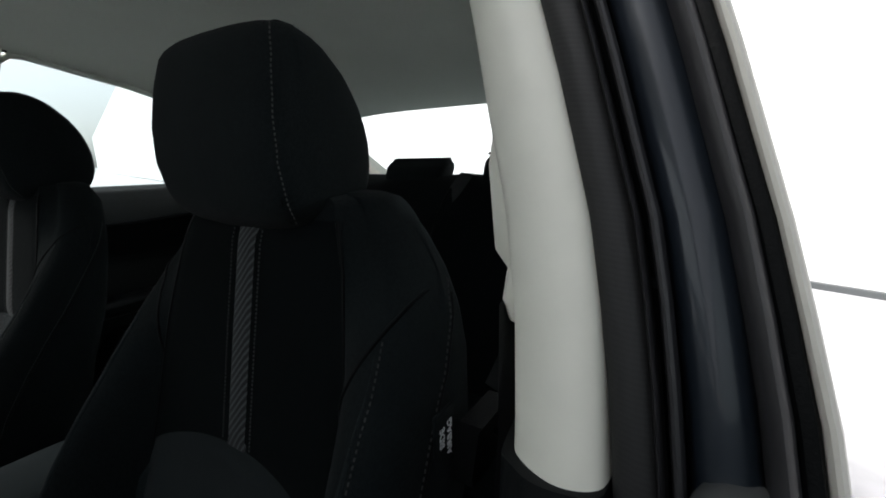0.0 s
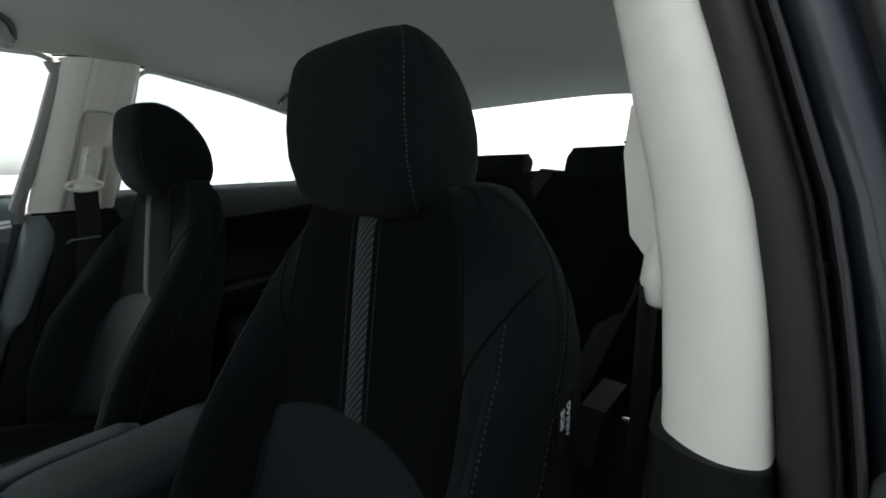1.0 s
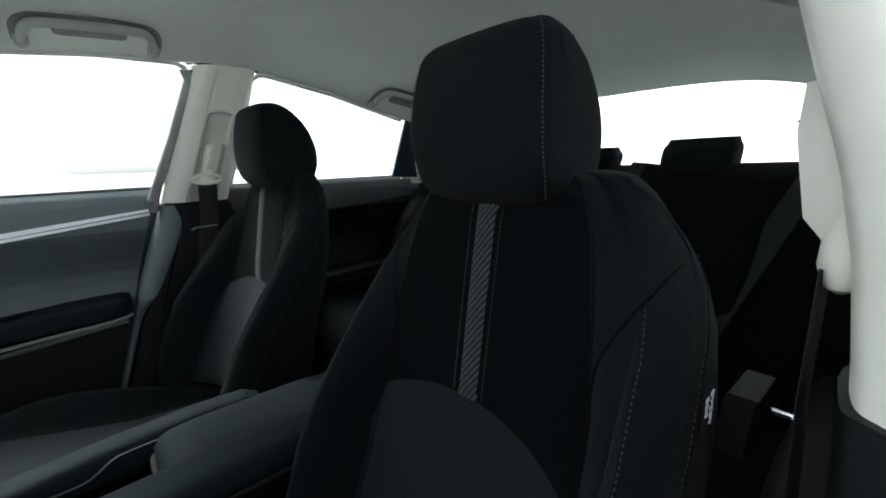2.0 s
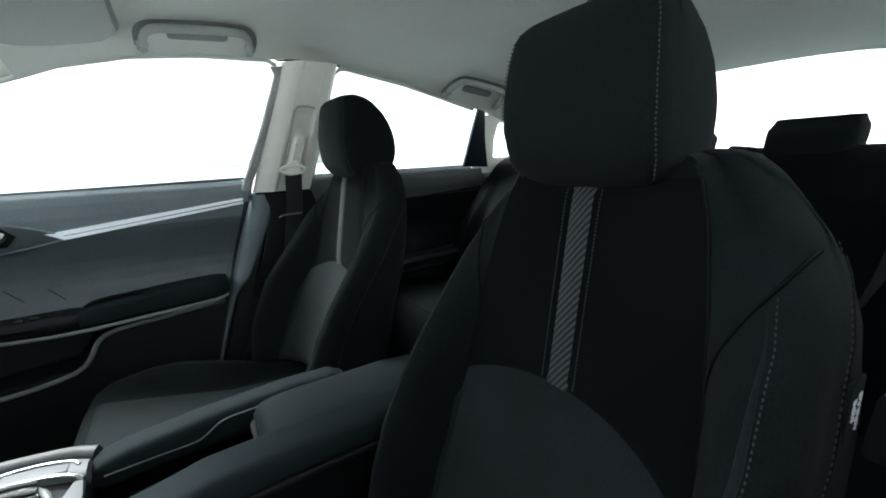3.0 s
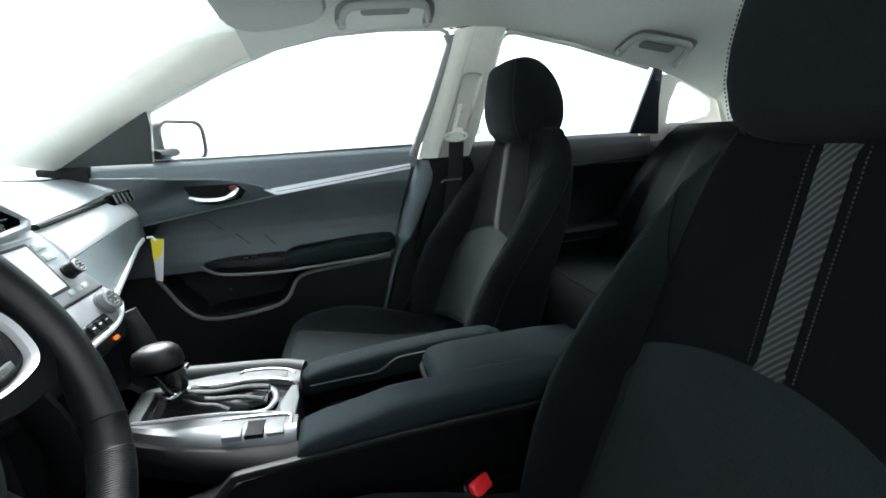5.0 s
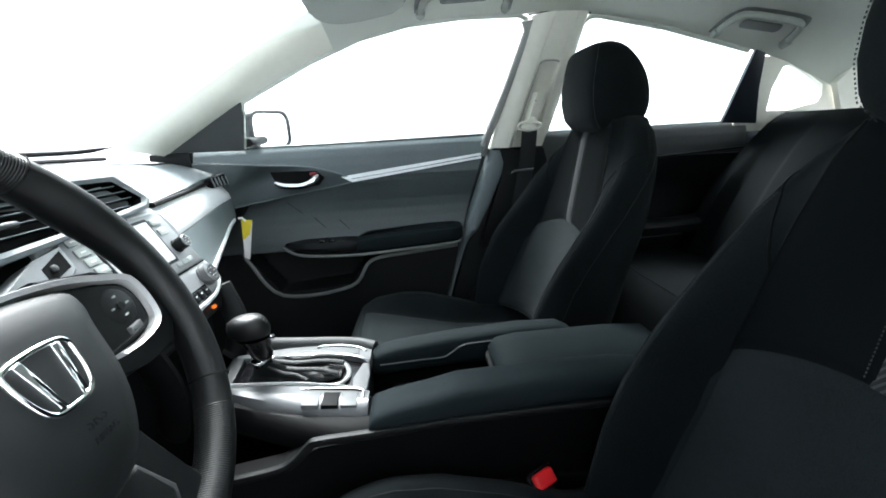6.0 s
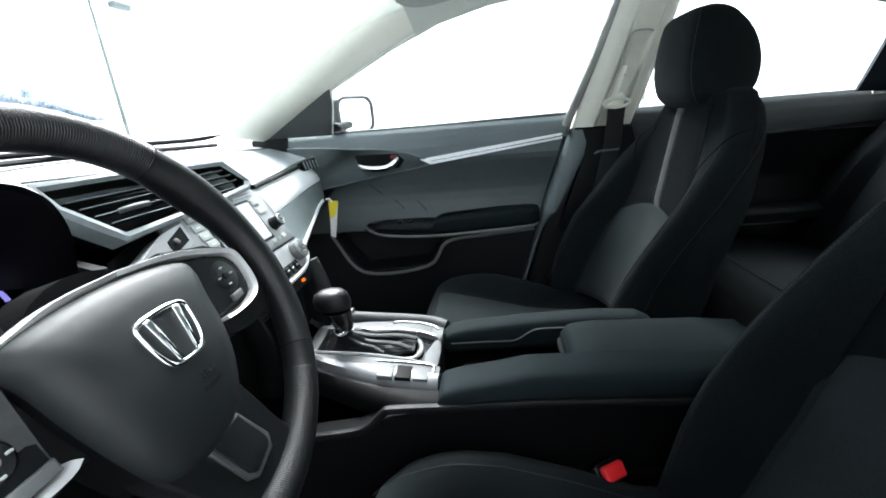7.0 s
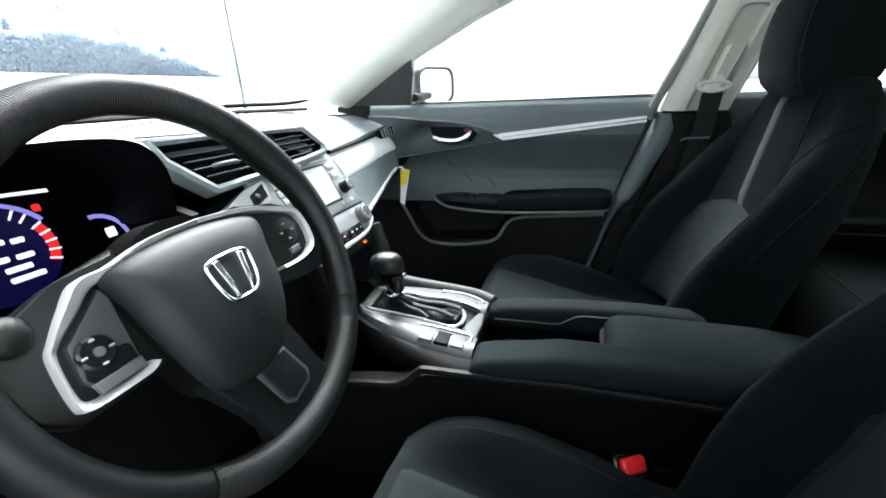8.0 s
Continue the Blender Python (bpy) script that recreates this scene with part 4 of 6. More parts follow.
    F = [(0.0, 0.690), (0.06, 0.668), (0.16, 0.654), (0.35, 0.646), (0.55, 0.646), (0.75, 0.651), (0.90, 0.657), (0.955, 0.662), (0.985, 0.670), (1.0, 0.682)]
    B = [(t, y + deep) for t, y in ((0.0, 0.745), (0.06, 0.762), (0.16, 0.780), (0.30, 0.788), (0.50, 0.786), (0.68, 0.773), (0.80, 0.757), (0.90, 0.738), (0.955, 0.724), (0.985, 0.713), (1.0, 0.702))]

    hx = x0 - 0.004 * out

    def head(t):
        w, f, b = lerp(W, t), lerp(F, t), lerp(B, t)
        pts = [(0.0, f), (0.45 * w, f + 0.0015), (0.74 * w, f + 0.005), (0.88 * w, f + 0.010), (0.955 * w, f + 0.019), (0.985 * w, f + 0.032), (1.0 * w, f + 0.4 * (b - f)), (0.97 * w, f + 0.66 * (b - f)), (0.88 * w, f + 0.87 * (b - f)), (0.70 * w, f + 0.97 * (b - f)), (0.35 * w, b)]
        right = [v for v in curve([(p, min(q, b), 0) for p, q in pts], 3)]
        ring = [Vector((hx + v.x, v.y, 0)) for v in right] + [Vector((hx - v.x, v.y, 0)) for v in right[:0:-1]]
        for v in ring:
            v.z = 0.962 + HEIGHT * t
        return ring
    h = part("headrest", loft([head(t) for t in (0.0, 0.02, 0.05, 0.09, 0.14, 0.2, 0.28, 0.37, 0.46, 0.55, 0.64, 0.72, 0.79, 0.85, 0.90, 0.94, 0.97, 0.99, 1.0)]), FABRIC, s, "black cloth headrest")
    for e in (-1, 1):
        line = []
        for t in np.linspace(0.06, 0.955, 76):
            w, f = lerp(W, t), lerp(F, t)
            line.append((hx + e * 0.925 * w, f + 0.0142, 0.962 + HEIGHT * t))
        part("stitching", dashes([Vector(p) + Vector((e * 0.0012, -0.0012, 0)) for p in line], 0.0007), PALETHREAD, h, "pale headrest stitching")
        part("edge_seam", sweep([Vector(p) + Vector((-e * 0.0045, -0.0022, 0)) for p in line[::3]], 0.0011, n=6), DARK, h)
        part("post", turned([(0.006, 0.90), (0.006, 0.985)], (x0 + e * 0.05, 0.725, 0), (0, 0, 1), 10), CHROME, s)
    # cushion
    def cush(x, y):
        a = abs(x)
        mid = lerp([(0.04, 0.45), (0.07, 0.484), (0.11, 0.489), (0.20, 0.470), (0.36, 0.432), (0.60, 0.41)], y)
        rim = lerp([(0.05, 0.455), (0.08, 0.487), (0.12, 0.508), (0.20, 0.520), (0.26, 0.517), (0.34, 0.496), (0.44, 0.462), (0.60, 0.44)], y) + (0.0 if rise > 0 else 0.018 * smooth((y - 0.08) / 0.1))
        z = mid + (rim - mid) * smooth((a - 0.11) / 0.065)
        k = min(max((a - 0.175) / 0.048, 0), 1)
        return z - 0.06 * (1 - math.sqrt(1 - k * k))
    rings = []
    for k in range(61):
        y = 0.04 + 0.58 * k / 60
        half = 0.222 * (0.9 + 0.1 * smooth((y - 0.04) / 0.1))
        ring = [(x0 + half * math.sin(math.pi / 2 * t), y, cush(0.222 * math.sin(math.pi / 2 * t), y) - 0.05 * (1 - smooth((y - 0.04) / 0.05) ** 0.5) ) for t in np.linspace(-1, 1, 91)]
        ring += [(x0 + half * 0.98, y, 0.36), (x0 + half * 0.9, y, 0.33 if y > 0.1 else 0.36), (x0 - half * 0.9, y, 0.33 if y > 0.1 else 0.36), (x0 - half * 0.98, y, 0.36)]
        rings.append(ring)
    part("cushion", loft(rings), FABRIC, s, "black cloth seat cushion with raised sides")
    def cpanel(u, v):
        y = 0.085 + 0.47 * v
        x = (2 * u - 1) * 0.118
        return (x0 + x, y, cush(x, y) + 0.006 * smooth(min(u, 1 - u, v, 1 - v) * 12) - 0.001)
    part("cushion_insert", sheet(cpanel, 40, 60, (0, 0, -0.006)), INSERT, s, "dark grey woven cushion insert")
    for e in (-1, 1):
        y = np.linspace(0.07, 0.52, 330)
        part("stitching", dashes([(x0 + e * 0.168, q, cush(0.168, q) + 0.0006) for q in y], 0.0006), THREAD, s)
        part("side_cover", prism([(0.10, 0.30), (0.60, 0.30), (0.66, 0.42), (0.62, 0.50), (0.50, 0.44), (0.10, 0.38)], 0, 0.02, lambda p, q, k: (x0 + e * (0.206 + k), p, q), 0.008), HARD, s, "black plastic side cover")
    for e in (-1, 1):
        part("rail", block(x0 + e * 0.17 - 0.02, x0 + e * 0.17 + 0.02, 0.08, 0.62, 0.268, 0.34, 0.006), DARK, s)
    return s


driver_seat = seat(0.373, 1, "black and charcoal cloth driver's seat with a hatched stripe", True, 0.0)
passenger_seat = seat(-0.370, -1, "black and charcoal cloth passenger seat beside the console", False, 0.016)


def buckle(x, y, z, label, button, turn):
    b = thing("belt_buckle", (x, y, z - 0.1), label, "belt buckle", group="belt buckles")
    tilt = Matrix.Translation((x, y, z)) @ turn

    def put(bm):
        bmesh.ops.transform(bm, matrix=tilt, verts=bm.verts)
        return bm
    part("body", put(block(-0.016, 0.016, -0.025, 0.025, -0.07, 0.0, 0.006)), DARK, b)
    part("button", put(block(-0.0115, 0.0115, -0.019, 0.018, -0.003, 0.010, 0.005, 3)), button, b, "release button")
    part("bezel", put(loft([[(p, q, h) for p, q in rounded(w, d, 0.005, 4)] for w, d, h in ((0.0165, 0.0255, -0.012), (0.0165, 0.0255, 0.001), (0.0135, 0.0225, 0.002), (0.0135, 0.0225, -0.002))], cap=False)), GLOSS, b)
    part("slot_rim", put(block(0.0135, 0.0175, -0.020, 0.020, -0.004, 0.003, 0.0015)), CHROME, b)
    part("stalk", put(block(-0.008, 0.008, -0.012, 0.012, -0.16, -0.06, 0.004)), HARD, b)


buckle(0.168, 0.412, 0.490, "black belt buckle with a red button", RED, pose(0, 0, 0, 0, 48, 30))
buckle(-0.60, 0.47, 0.50, "dark belt latch with bright metal beside the passenger seat", CHROME, pose(0, 0, 0, -38, 0, 0))


# ---- rear bench ----
def rear_bench():
    b = thing("rear_bench", (0.0, 1.1, 0.30), "black cloth rear bench seat with folding headrests", "rear seat")
    prof = [(0.57, 1.205), (0.70, 1.262), (0.80, 1.31), (0.90, 1.37), (0.96, 1.42), (0.985, 1.47)]

    def back(u, v):
        z = 0.50 + 0.485 * v
        x = (2 * u - 1) * 0.66
        y = lerp([(0.50, 1.17)] + prof, z)
        low = smooth((0.985 - z) / 0.12)
        a = abs(x)
        y -= 0.020 * smooth((0.50 - a) / 0.03) * low
        y += 0.016 * math.exp(-((a - 0.30) / 0.09) ** 2) * low
        y -= 0.014 * math.exp(-((a - 0.03) / 0.10) ** 2) * low
        y -= 0.045 * smooth((a - 0.585) / 0.03) * smooth((0.97 - z) / 0.25)
        return (x, y, z)
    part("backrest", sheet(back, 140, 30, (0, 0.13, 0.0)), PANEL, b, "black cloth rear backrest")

    def cush(u, v):
        x, y = (2 * u - 1) * 0.66, 0.85 + 0.40 * v
        z = lerp([(0.85, 0.495), (0.865, 0.53), (0.90, 0.552), (1.02, 0.55), (1.25, 0.52)], y)
        return (x, y, z + 0.018 * smooth((abs(abs(x) - 0.33) / 0.33 - 0.4) / 0.5))
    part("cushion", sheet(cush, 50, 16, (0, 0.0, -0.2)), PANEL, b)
    part("cushion_piping", sweep([(x, 0.90, cush((x / 0.66 + 1) / 2, 0.125)[2] + 0.003) for x in np.linspace(-0.65, 0.65, 40)], 0.002, n=6), FABRIC, b)
    for x, w, z0, z1 in ((0.313, 0.083, 0.965, 1.047), (0.0, 0.108, 0.962, 1.036), (-0.313, 0.083, 0.965, 1.047)):
        rings = []
        for k in range(9):
            t = k / 8
            z = z0 + (z1 - z0) * t
            sw = w * (1 - 0.12 * smooth((t - 0.7) / 0.3) - 0.04 * (1 - t))
            d = 0.05 * (1 - 0.45 * smooth((t - 0.55) / 0.45))
            rings.append([(x + sw * math.copysign(abs(math.cos(a)) ** 0.35, math.cos(a)), 1.49 + 0.03 * t + d * math.copysign(abs(math.sin(a)) ** 0.5, math.sin(a)), z) for a in (2 * math.pi * i / 32 for i in range(32))])
        part("headrest", loft(rings), FABRIC, b)
    part("seam", sweep([(0.165, back(0.625, v)[1] - 0.002, back(0.625, v)[2]) for v in np.linspace(0.05, 1, 14)], 0.002, n=6), DARK, b)
    part("seam", sweep([(-0.165, back(0.375, v)[1] - 0.002, back(0.375, v)[2]) for v in np.linspace(0.05, 1, 14)], 0.002, n=6), DARK, b)
    return b


rear_bench()


def rear_belt(x, lean):
    r = thing("rear_belt", (x, 1.52, 0.97), "black rear seat belt coming out of the shelf", "seat belt", group="rear seat belts")
    part("guide", block(x - 0.03, x + 0.03, 1.50, 1.56, 0.956, 0.985, 0.01), HARD, r)
    part("strap", sweep([(x, 1.52, 0.985), (x, 1.45, 0.992), (x - lean * 0.03, 1.36, 0.90), (x - lean * 0.10, 1.245, 0.70), (x - lean * 0.14, 1.17, 0.56)], 0.0015, 0.023, side=(0, -0.6, 0.8), n=8, power=0.5), WEBBING, r)


rear_belt(0.195, 1)
rear_belt(0.55, 1)


# ---- centre console ----
def console():
    c = thing("centre_console", (0.0, 0.25, 0.27), "black centre console with silver gear surround and armrest box", "console")
    # lower body with its ledge
    for s, xs in ((1, 0.150), (-1, 0.130)):
        side = [(-0.30, 0.28), (0.72, 0.28), (0.72, 0.60), (0.50, 0.606), (0.313, 0.598), (0.174, 0.591), (0.167, 0.573), (0.10, 0.570), (0.085, 0.567), (0.06, 0.552), (0.035, 0.541), (-0.03, 0.530), (-0.10, 0.513), (-0.30, 0.50)]
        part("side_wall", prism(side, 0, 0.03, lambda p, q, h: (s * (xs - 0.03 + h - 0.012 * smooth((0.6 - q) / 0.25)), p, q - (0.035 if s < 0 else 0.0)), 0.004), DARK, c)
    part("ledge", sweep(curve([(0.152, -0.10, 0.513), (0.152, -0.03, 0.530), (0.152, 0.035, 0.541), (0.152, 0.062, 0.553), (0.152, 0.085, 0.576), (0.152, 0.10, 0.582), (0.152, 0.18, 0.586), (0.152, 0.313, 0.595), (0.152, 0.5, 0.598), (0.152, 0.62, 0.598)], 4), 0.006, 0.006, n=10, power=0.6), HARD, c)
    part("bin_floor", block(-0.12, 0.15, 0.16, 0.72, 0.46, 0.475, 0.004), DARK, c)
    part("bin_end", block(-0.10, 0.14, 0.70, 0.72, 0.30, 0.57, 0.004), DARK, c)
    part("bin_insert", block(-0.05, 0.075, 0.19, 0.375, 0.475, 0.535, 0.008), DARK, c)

    def wing(x_in, x_out, rows, name):
        rings = []
        for y, zt, zb in rows:
            cx, w, cz, h = (x_in + x_out) / 2, abs(x_out - x_in) / 2, (zt + zb) / 2, (zt - zb) / 2
            rings.append([(cx + w * math.copysign(abs(math.cos(a)) ** 0.55, math.cos(a)), y, cz + h * math.copysign(abs(math.sin(a)) ** 0.6, math.sin(a))) for a in (2 * math.pi * (k + 0.5) / 28 for k in range(28))])
        fine = []
        for a, b in zip(rings, rings[1:]):
            fine += [[tuple(Vector(p).lerp(Vector(q), k / 4)) for p, q in zip(a, b)] for k in range(4)]
        return part(name, loft(fine + [rings[-1]]), PADDED, c, "soft padded console edge")
    rows = [(0.168, 0.594, 0.582), (0.170, 0.602, 0.577), (0.176, 0.609, 0.574), (0.20, 0.617, 0.575), (0.26, 0.628, 0.580), (0.30, 0.637, 0.586), (0.42, 0.641, 0.594), (0.54, 0.640, 0.597), (0.58, 0.634, 0.597), (0.60, 0.612, 0.598)]
    wing(0.082, 0.152, rows, "driver_pad")
    rows = [(0.150, 0.572, 0.55), (0.156, 0.582, 0.545), (0.170, 0.590, 0.542), (0.20, 0.597, 0.545), (0.31, 0.608, 0.55), (0.44, 0.615, 0.55), (0.52, 0.612, 0.55), (0.545, 0.598, 0.55)]
    wing(-0.055, -0.112, rows, "passenger_pad")
    part("bin_trim", sweep(curve([(-0.053, 0.17, 0.570), (-0.053, 0.24, 0.573), (-0.053, 0.285, 0.574), (-0.053, 0.302, 0.580), (-0.053, 0.320, 0.592), (-0.053, 0.338, 0.598), (-0.053, 0.39, 0.600)], 4), 0.0015, n=6), GREY, c)
    # armrest lid: a padded box with a rounded front edge and a pull recess below it
    rings = []
    for k in range(30):
        t = k / 29
        y = 0.374 + 0.296 * t
        e = min(t / 0.085, 1)
        nose = 0.019 * (1 - math.sqrt(max(1 - (1 - e) ** 2, 0)))
        zt = 0.612 + 0.006 * smooth(t * 5) - 0.006 * smooth((t - 0.75) / 0.25) - nose
        zb, w, cx = 0.578 + nose * 0.6, 0.063 + 0.003 * t - 0.3 * nose, 0.010
        h = zt - zb
        rings.append([(cx + w * a, y, zb + h * b) for a, b in ((-0.98, 0), (-1.0, 0.2), (-1.0, 0.62), (-0.975, 0.82), (-0.92, 0.93), (-0.84, 0.98), (-0.4, 1.0), (0.0, 1.005), (0.4, 1.0), (0.84, 0.98), (0.92, 0.93), (0.975, 0.82), (1.0, 0.62), (1.0, 0.2), (0.98, 0))])
    lid = part("armrest_lid", loft(rings), PADDED, c, "padded armrest lid")
    part("lid_base", block(-0.052, 0.072, 0.382, 0.66, 0.558, 0.577, 0.004), DARK, lid)
    part("latch", sweep(curve([(-0.046, 0.379, 0.584), (-0.03, 0.371, 0.583), (0.0, 0.370, 0.583), (0.03, 0.371, 0.583)], 4), 0.004, 0.005, n=10, power=0.7), DARK, lid, "black pull latch")
    part("lid_seam", sweep([(-0.048, 0.3765, 0.590), (0.068, 0.3765, 0.590)], 0.001, n=6), DARK, lid)
    # gear panel
    def deck(p, q, h):
        return (p, q, 0.587 + 0.012 * smooth((0.16 - q) / 0.3) + h)
    plate = [(0.118, 0.16), (0.112, 0.09), (0.09, 0.02), (0.05, -0.075), (0.0, -0.10), (-0.06, -0.105), (-0.10, -0.08), (-0.115, -0.02), (-0.115, 0.145), (-0.05, 0.155)]
    part("gear_panel", prism(plate, -0.06, -0.004, deck, 0.004), HARD, c, "black gear lever panel")

    def band(rows, name, mat, label, flank=None):
        """A rounded rail: inner edge, crest and outer edge given at steps along the car."""
        rings = []
        for y, xi, xo, drop in rows:
            z = 0.587 + 0.012 * smooth((0.16 - y) / 0.3)
            rings.append([Vector(p) for p in ((xi, y, z - 0.01), (xi, y, z + 0.007), (xi + (xo - xi) * 0.08, y, z + 0.010), (xi + (xo - xi) * 0.5, y, z + 0.011), (xi + (xo - xi) * 0.78, y, z + 0.008),
                          (xi + (xo - xi) * 0.93, y, z - 0.001), (xo, y, z - 0.012), (xo, y, z - drop), (xo - (xo - xi) * 0.2, y, z - drop))])
        fine = []
        for a, b in zip(rings, rings[1:]):
            fine += [[p.lerp(q, k / 3) for p, q in zip(a, b)] for k in range(3)]
        fine.append(rings[-1])
        if flank is None:
            return part(name, loft(fine), mat, c, label)
        part("rail_flank", loft([r[3:] + r[:1] for r in fine]), flank, c, "grey outer slope of the rail")
        return part(name, loft([r[:4] for r in fine]), mat, c, label)
    band([(-0.088, 0.018, 0.028, 0.013), (-0.07, 0.028, 0.046, 0.013), (-0.045, 0.030, 0.061, 0.013), (-0.01, 0.029, 0.078, 0.013), (0.04, 0.030, 0.094, 0.013), (0.08, 0.035, 0.104, 0.013), (0.12, 0.044, 0.110, 0.013), (0.150, 0.055, 0.114, 0.013), (0.163, 0.062, 0.113, 0.013)], "silver_rail", RAIL, "satin silver gear surround rail", FLANK)
    part("rail_lip", sweep(curve([deck(0.030, -0.072, 0.0105), deck(0.033, -0.045, 0.0115), deck(0.033, -0.01, 0.0118), deck(0.035, 0.04, 0.0118), deck(0.040, 0.08, 0.0115), deck(0.049, 0.12, 0.0112), deck(0.060, 0.150, 0.0108)], 4), 0.0045, 0.0016, n=10, power=0.8, taper=lambda k: 1 - 0.55 * k), BRIGHT, c, "bright inner lip of the rail")
    band([(-0.100, 0.026, 0.040, 0.025), (-0.07, 0.030, 0.062, 0.025), (-0.045, 0.032, 0.077, 0.025), (-0.01, 0.034, 0.094, 0.025), (0.04, 0.04, 0.114, 0.030), (0.08, 0.045, 0.128, 0.034), (0.12, 0.05, 0.142, 0.034), (0.150, 0.055, 0.148, 0.032), (0.166, 0.06, 0.147, 0.030)], "side_pad", DARK, "black rounded side under the rail").location.z -= 0.0125
    band([(-0.088, -0.056, -0.074, 0.016), (-0.05, -0.053, -0.088, 0.02), (0.0, -0.056, -0.102, 0.02), (0.06, -0.058, -0.108, 0.02), (0.11, -0.052, -0.104, 0.02), (0.140, -0.040, -0.092, 0.02), (0.156, -0.034, -0.080, 0.018)], "silver_rail", RAIL, "satin grey gear surround rail")
    part("rail_edge", sweep(curve([deck(-0.054, -0.06, 0.010), deck(-0.056, 0.0, 0.011), deck(-0.058, 0.06, 0.011), deck(-0.052, 0.11, 0.011), deck(-0.038, 0.142, 0.010), deck(-0.030, 0.152, 0.004)], 4), 0.003, 0.004, n=8), SILVER, c, "thin bright rail edge")
    part("rail_edge", sweep(curve([deck(-0.082, 0.052, 0.0125), deck(-0.088, 0.064, 0.012), deck(-0.086, 0.10, 0.0125), deck(-0.074, 0.135, 0.0115), deck(-0.060, 0.146, 0.011)], 4), 0.0022, 0.003, n=8), SILVER, c)
    part("front_cheek", prism([(0.036, -0.062), (0.026, -0.088), (-0.066, -0.096), (-0.060, -0.072), (0.0, -0.066)], -0.008, 0.010, deck, 0.005), PAD, c, "grey front of the surround")
    part("gate", prism([(0.030, -0.066), (0.034, 0.08), (0.05, 0.15), (-0.034, 0.145), (-0.052, 0.10), (-0.054, -0.066)], -0.004, 0.002, deck, 0.001), GLOSS, c, "gloss black gear gate")
    part("gate_end", prism([(0.056, 0.158), (0.046, 0.132), (0.016, 0.130), (-0.030, 0.142), (-0.034, 0.154), (0.010, 0.158)], -0.004, 0.005, deck, 0.003), RAIL, c)
    part("gate_rim", sweep(curve([deck(-0.048, 0.06, 0.005), deck(-0.042, 0.092, 0.006), deck(-0.026, 0.112, 0.007), deck(0.0, 0.122, 0.008), deck(0.022, 0.120, 0.007), deck(0.034, 0.108, 0.006), deck(0.034, 0.08, 0.005)], 5), 0.003, 0.005, n=10), SILVER, c, "bright rim at the end of the gear gate")
    for y0, y1, m in ((0.062, 0.088, GREY), (0.092, 0.118, DARK), (0.122, 0.146, GREY)):
        x0, x1 = lerp([(0.06, 0.058), (0.15, 0.068)], y0), lerp([(0.06, 0.092), (0.15, 0.101)], y0)
        part("switch", prism([(x0, y0), (x1, y0), (x1 + 0.003, y1), (x0 + 0.003, y1)], 0.004, 0.0122, lambda p, q, h: (p, q, 0.5865 + 0.012 * smooth((0.16 - q) / 0.3) + h - 0.06 * max(p - 0.084, 0)), 0.0015), m, c)
    part("switch", prism([(-0.062, 0.06), (-0.084, 0.06), (-0.082, 0.10), (-0.070, 0.134), (-0.050, 0.134)], 0.008, 0.0125, deck, 0.002), GREY, c)
    part("switch_frame", sweep(curve([deck(0.050, 0.053, 0.0115), deck(0.054, 0.10, 0.0125), deck(0.062, 0.148, 0.0125), deck(0.076, 0.154, 0.012), deck(0.098, 0.152, 0.006)], 4), 0.0018, 0.0022, n=8), SILVER, c, "bright edge of the switch field")
    part("gear_lamp", prism([(0.009, -0.030), (0.016, -0.030), (0.016, -0.014), (0.009, -0.014)], 0.003, 0.0035, deck), AMBER, c, "lit amber gear marker")
    lever = part("gear_lever", turned([(0.012, 0.60), (0.011, 0.63), (0.014, 0.645), (0.014, 0.66)], (-0.004, -0.022, 0), (0, 0, 1), 16), GLOSS, c)
    rings = []
    for z, a, b, dy in ((0.636, 0.0150, 0.0165, 0.004), (0.648, 0.0178, 0.0198, 0.003), (0.664, 0.0190, 0.0215, -0.001), (0.678, 0.0230, 0.0300, -0.008), (0.682, 0.0250, 0.0335, -0.010), (0.692, 0.0255, 0.0345, -0.011), (0.703, 0.0235, 0.0310, -0.011), (0.710, 0.0170, 0.0225, -0.009), (0.713, 0.0070, 0.0100, -0.007)):
        rings.append([(-0.004 + a * math.cos(q), -0.022 + dy + b * math.sin(q), z) for q in (2 * math.pi * i / 24 for i in range(24))])
    part("knob", loft(rings[3:]), LEATHER, lever, "black leather gear knob")
    part("knob_skirt", loft(rings[:3] + [[tuple(Vector(p).lerp(Vector(q), 0.6)) for p, q in zip(rings[2], rings[3])]]), GLOSS, lever, "glossy black lower half of the knob")
    part("release_button", turned([(0.005, 0), (0.005, 0.004), (0.003, 0.006)], (0.008, 0.006, 0.678), (0.6, 0.8, 0), 12), CHROME, lever)
    part("collar", turned([(0.016, 0.628), (0.017, 0.632), (0.016, 0.636)], (-0.004, -0.022, 0), (0, 0, 1), 20), CHROME, lever)
    boot = []
    for k in range(25):
        t = k / 24
        y = -0.044 + 0.156 * t
        w = 0.017 + 0.012 * smooth(t * 3) - 0.009 * smooth((t - 0.75) / 0.25)
        top = 0.626 - 0.018 * smooth((t - 0.22) / 0.45) - 0.004 * smooth((t - 0.8) / 0.2) - 0.026 * smooth((0.1 - t) / 0.1)
        ring = []
        for j in range(27):
            a = math.pi * j / 26
            fold = 1 + 0.30 * math.sin(5.0 * a + 7 * t) * smooth(t * 4) + 0.12 * math.sin(11 * a - 9 * t)
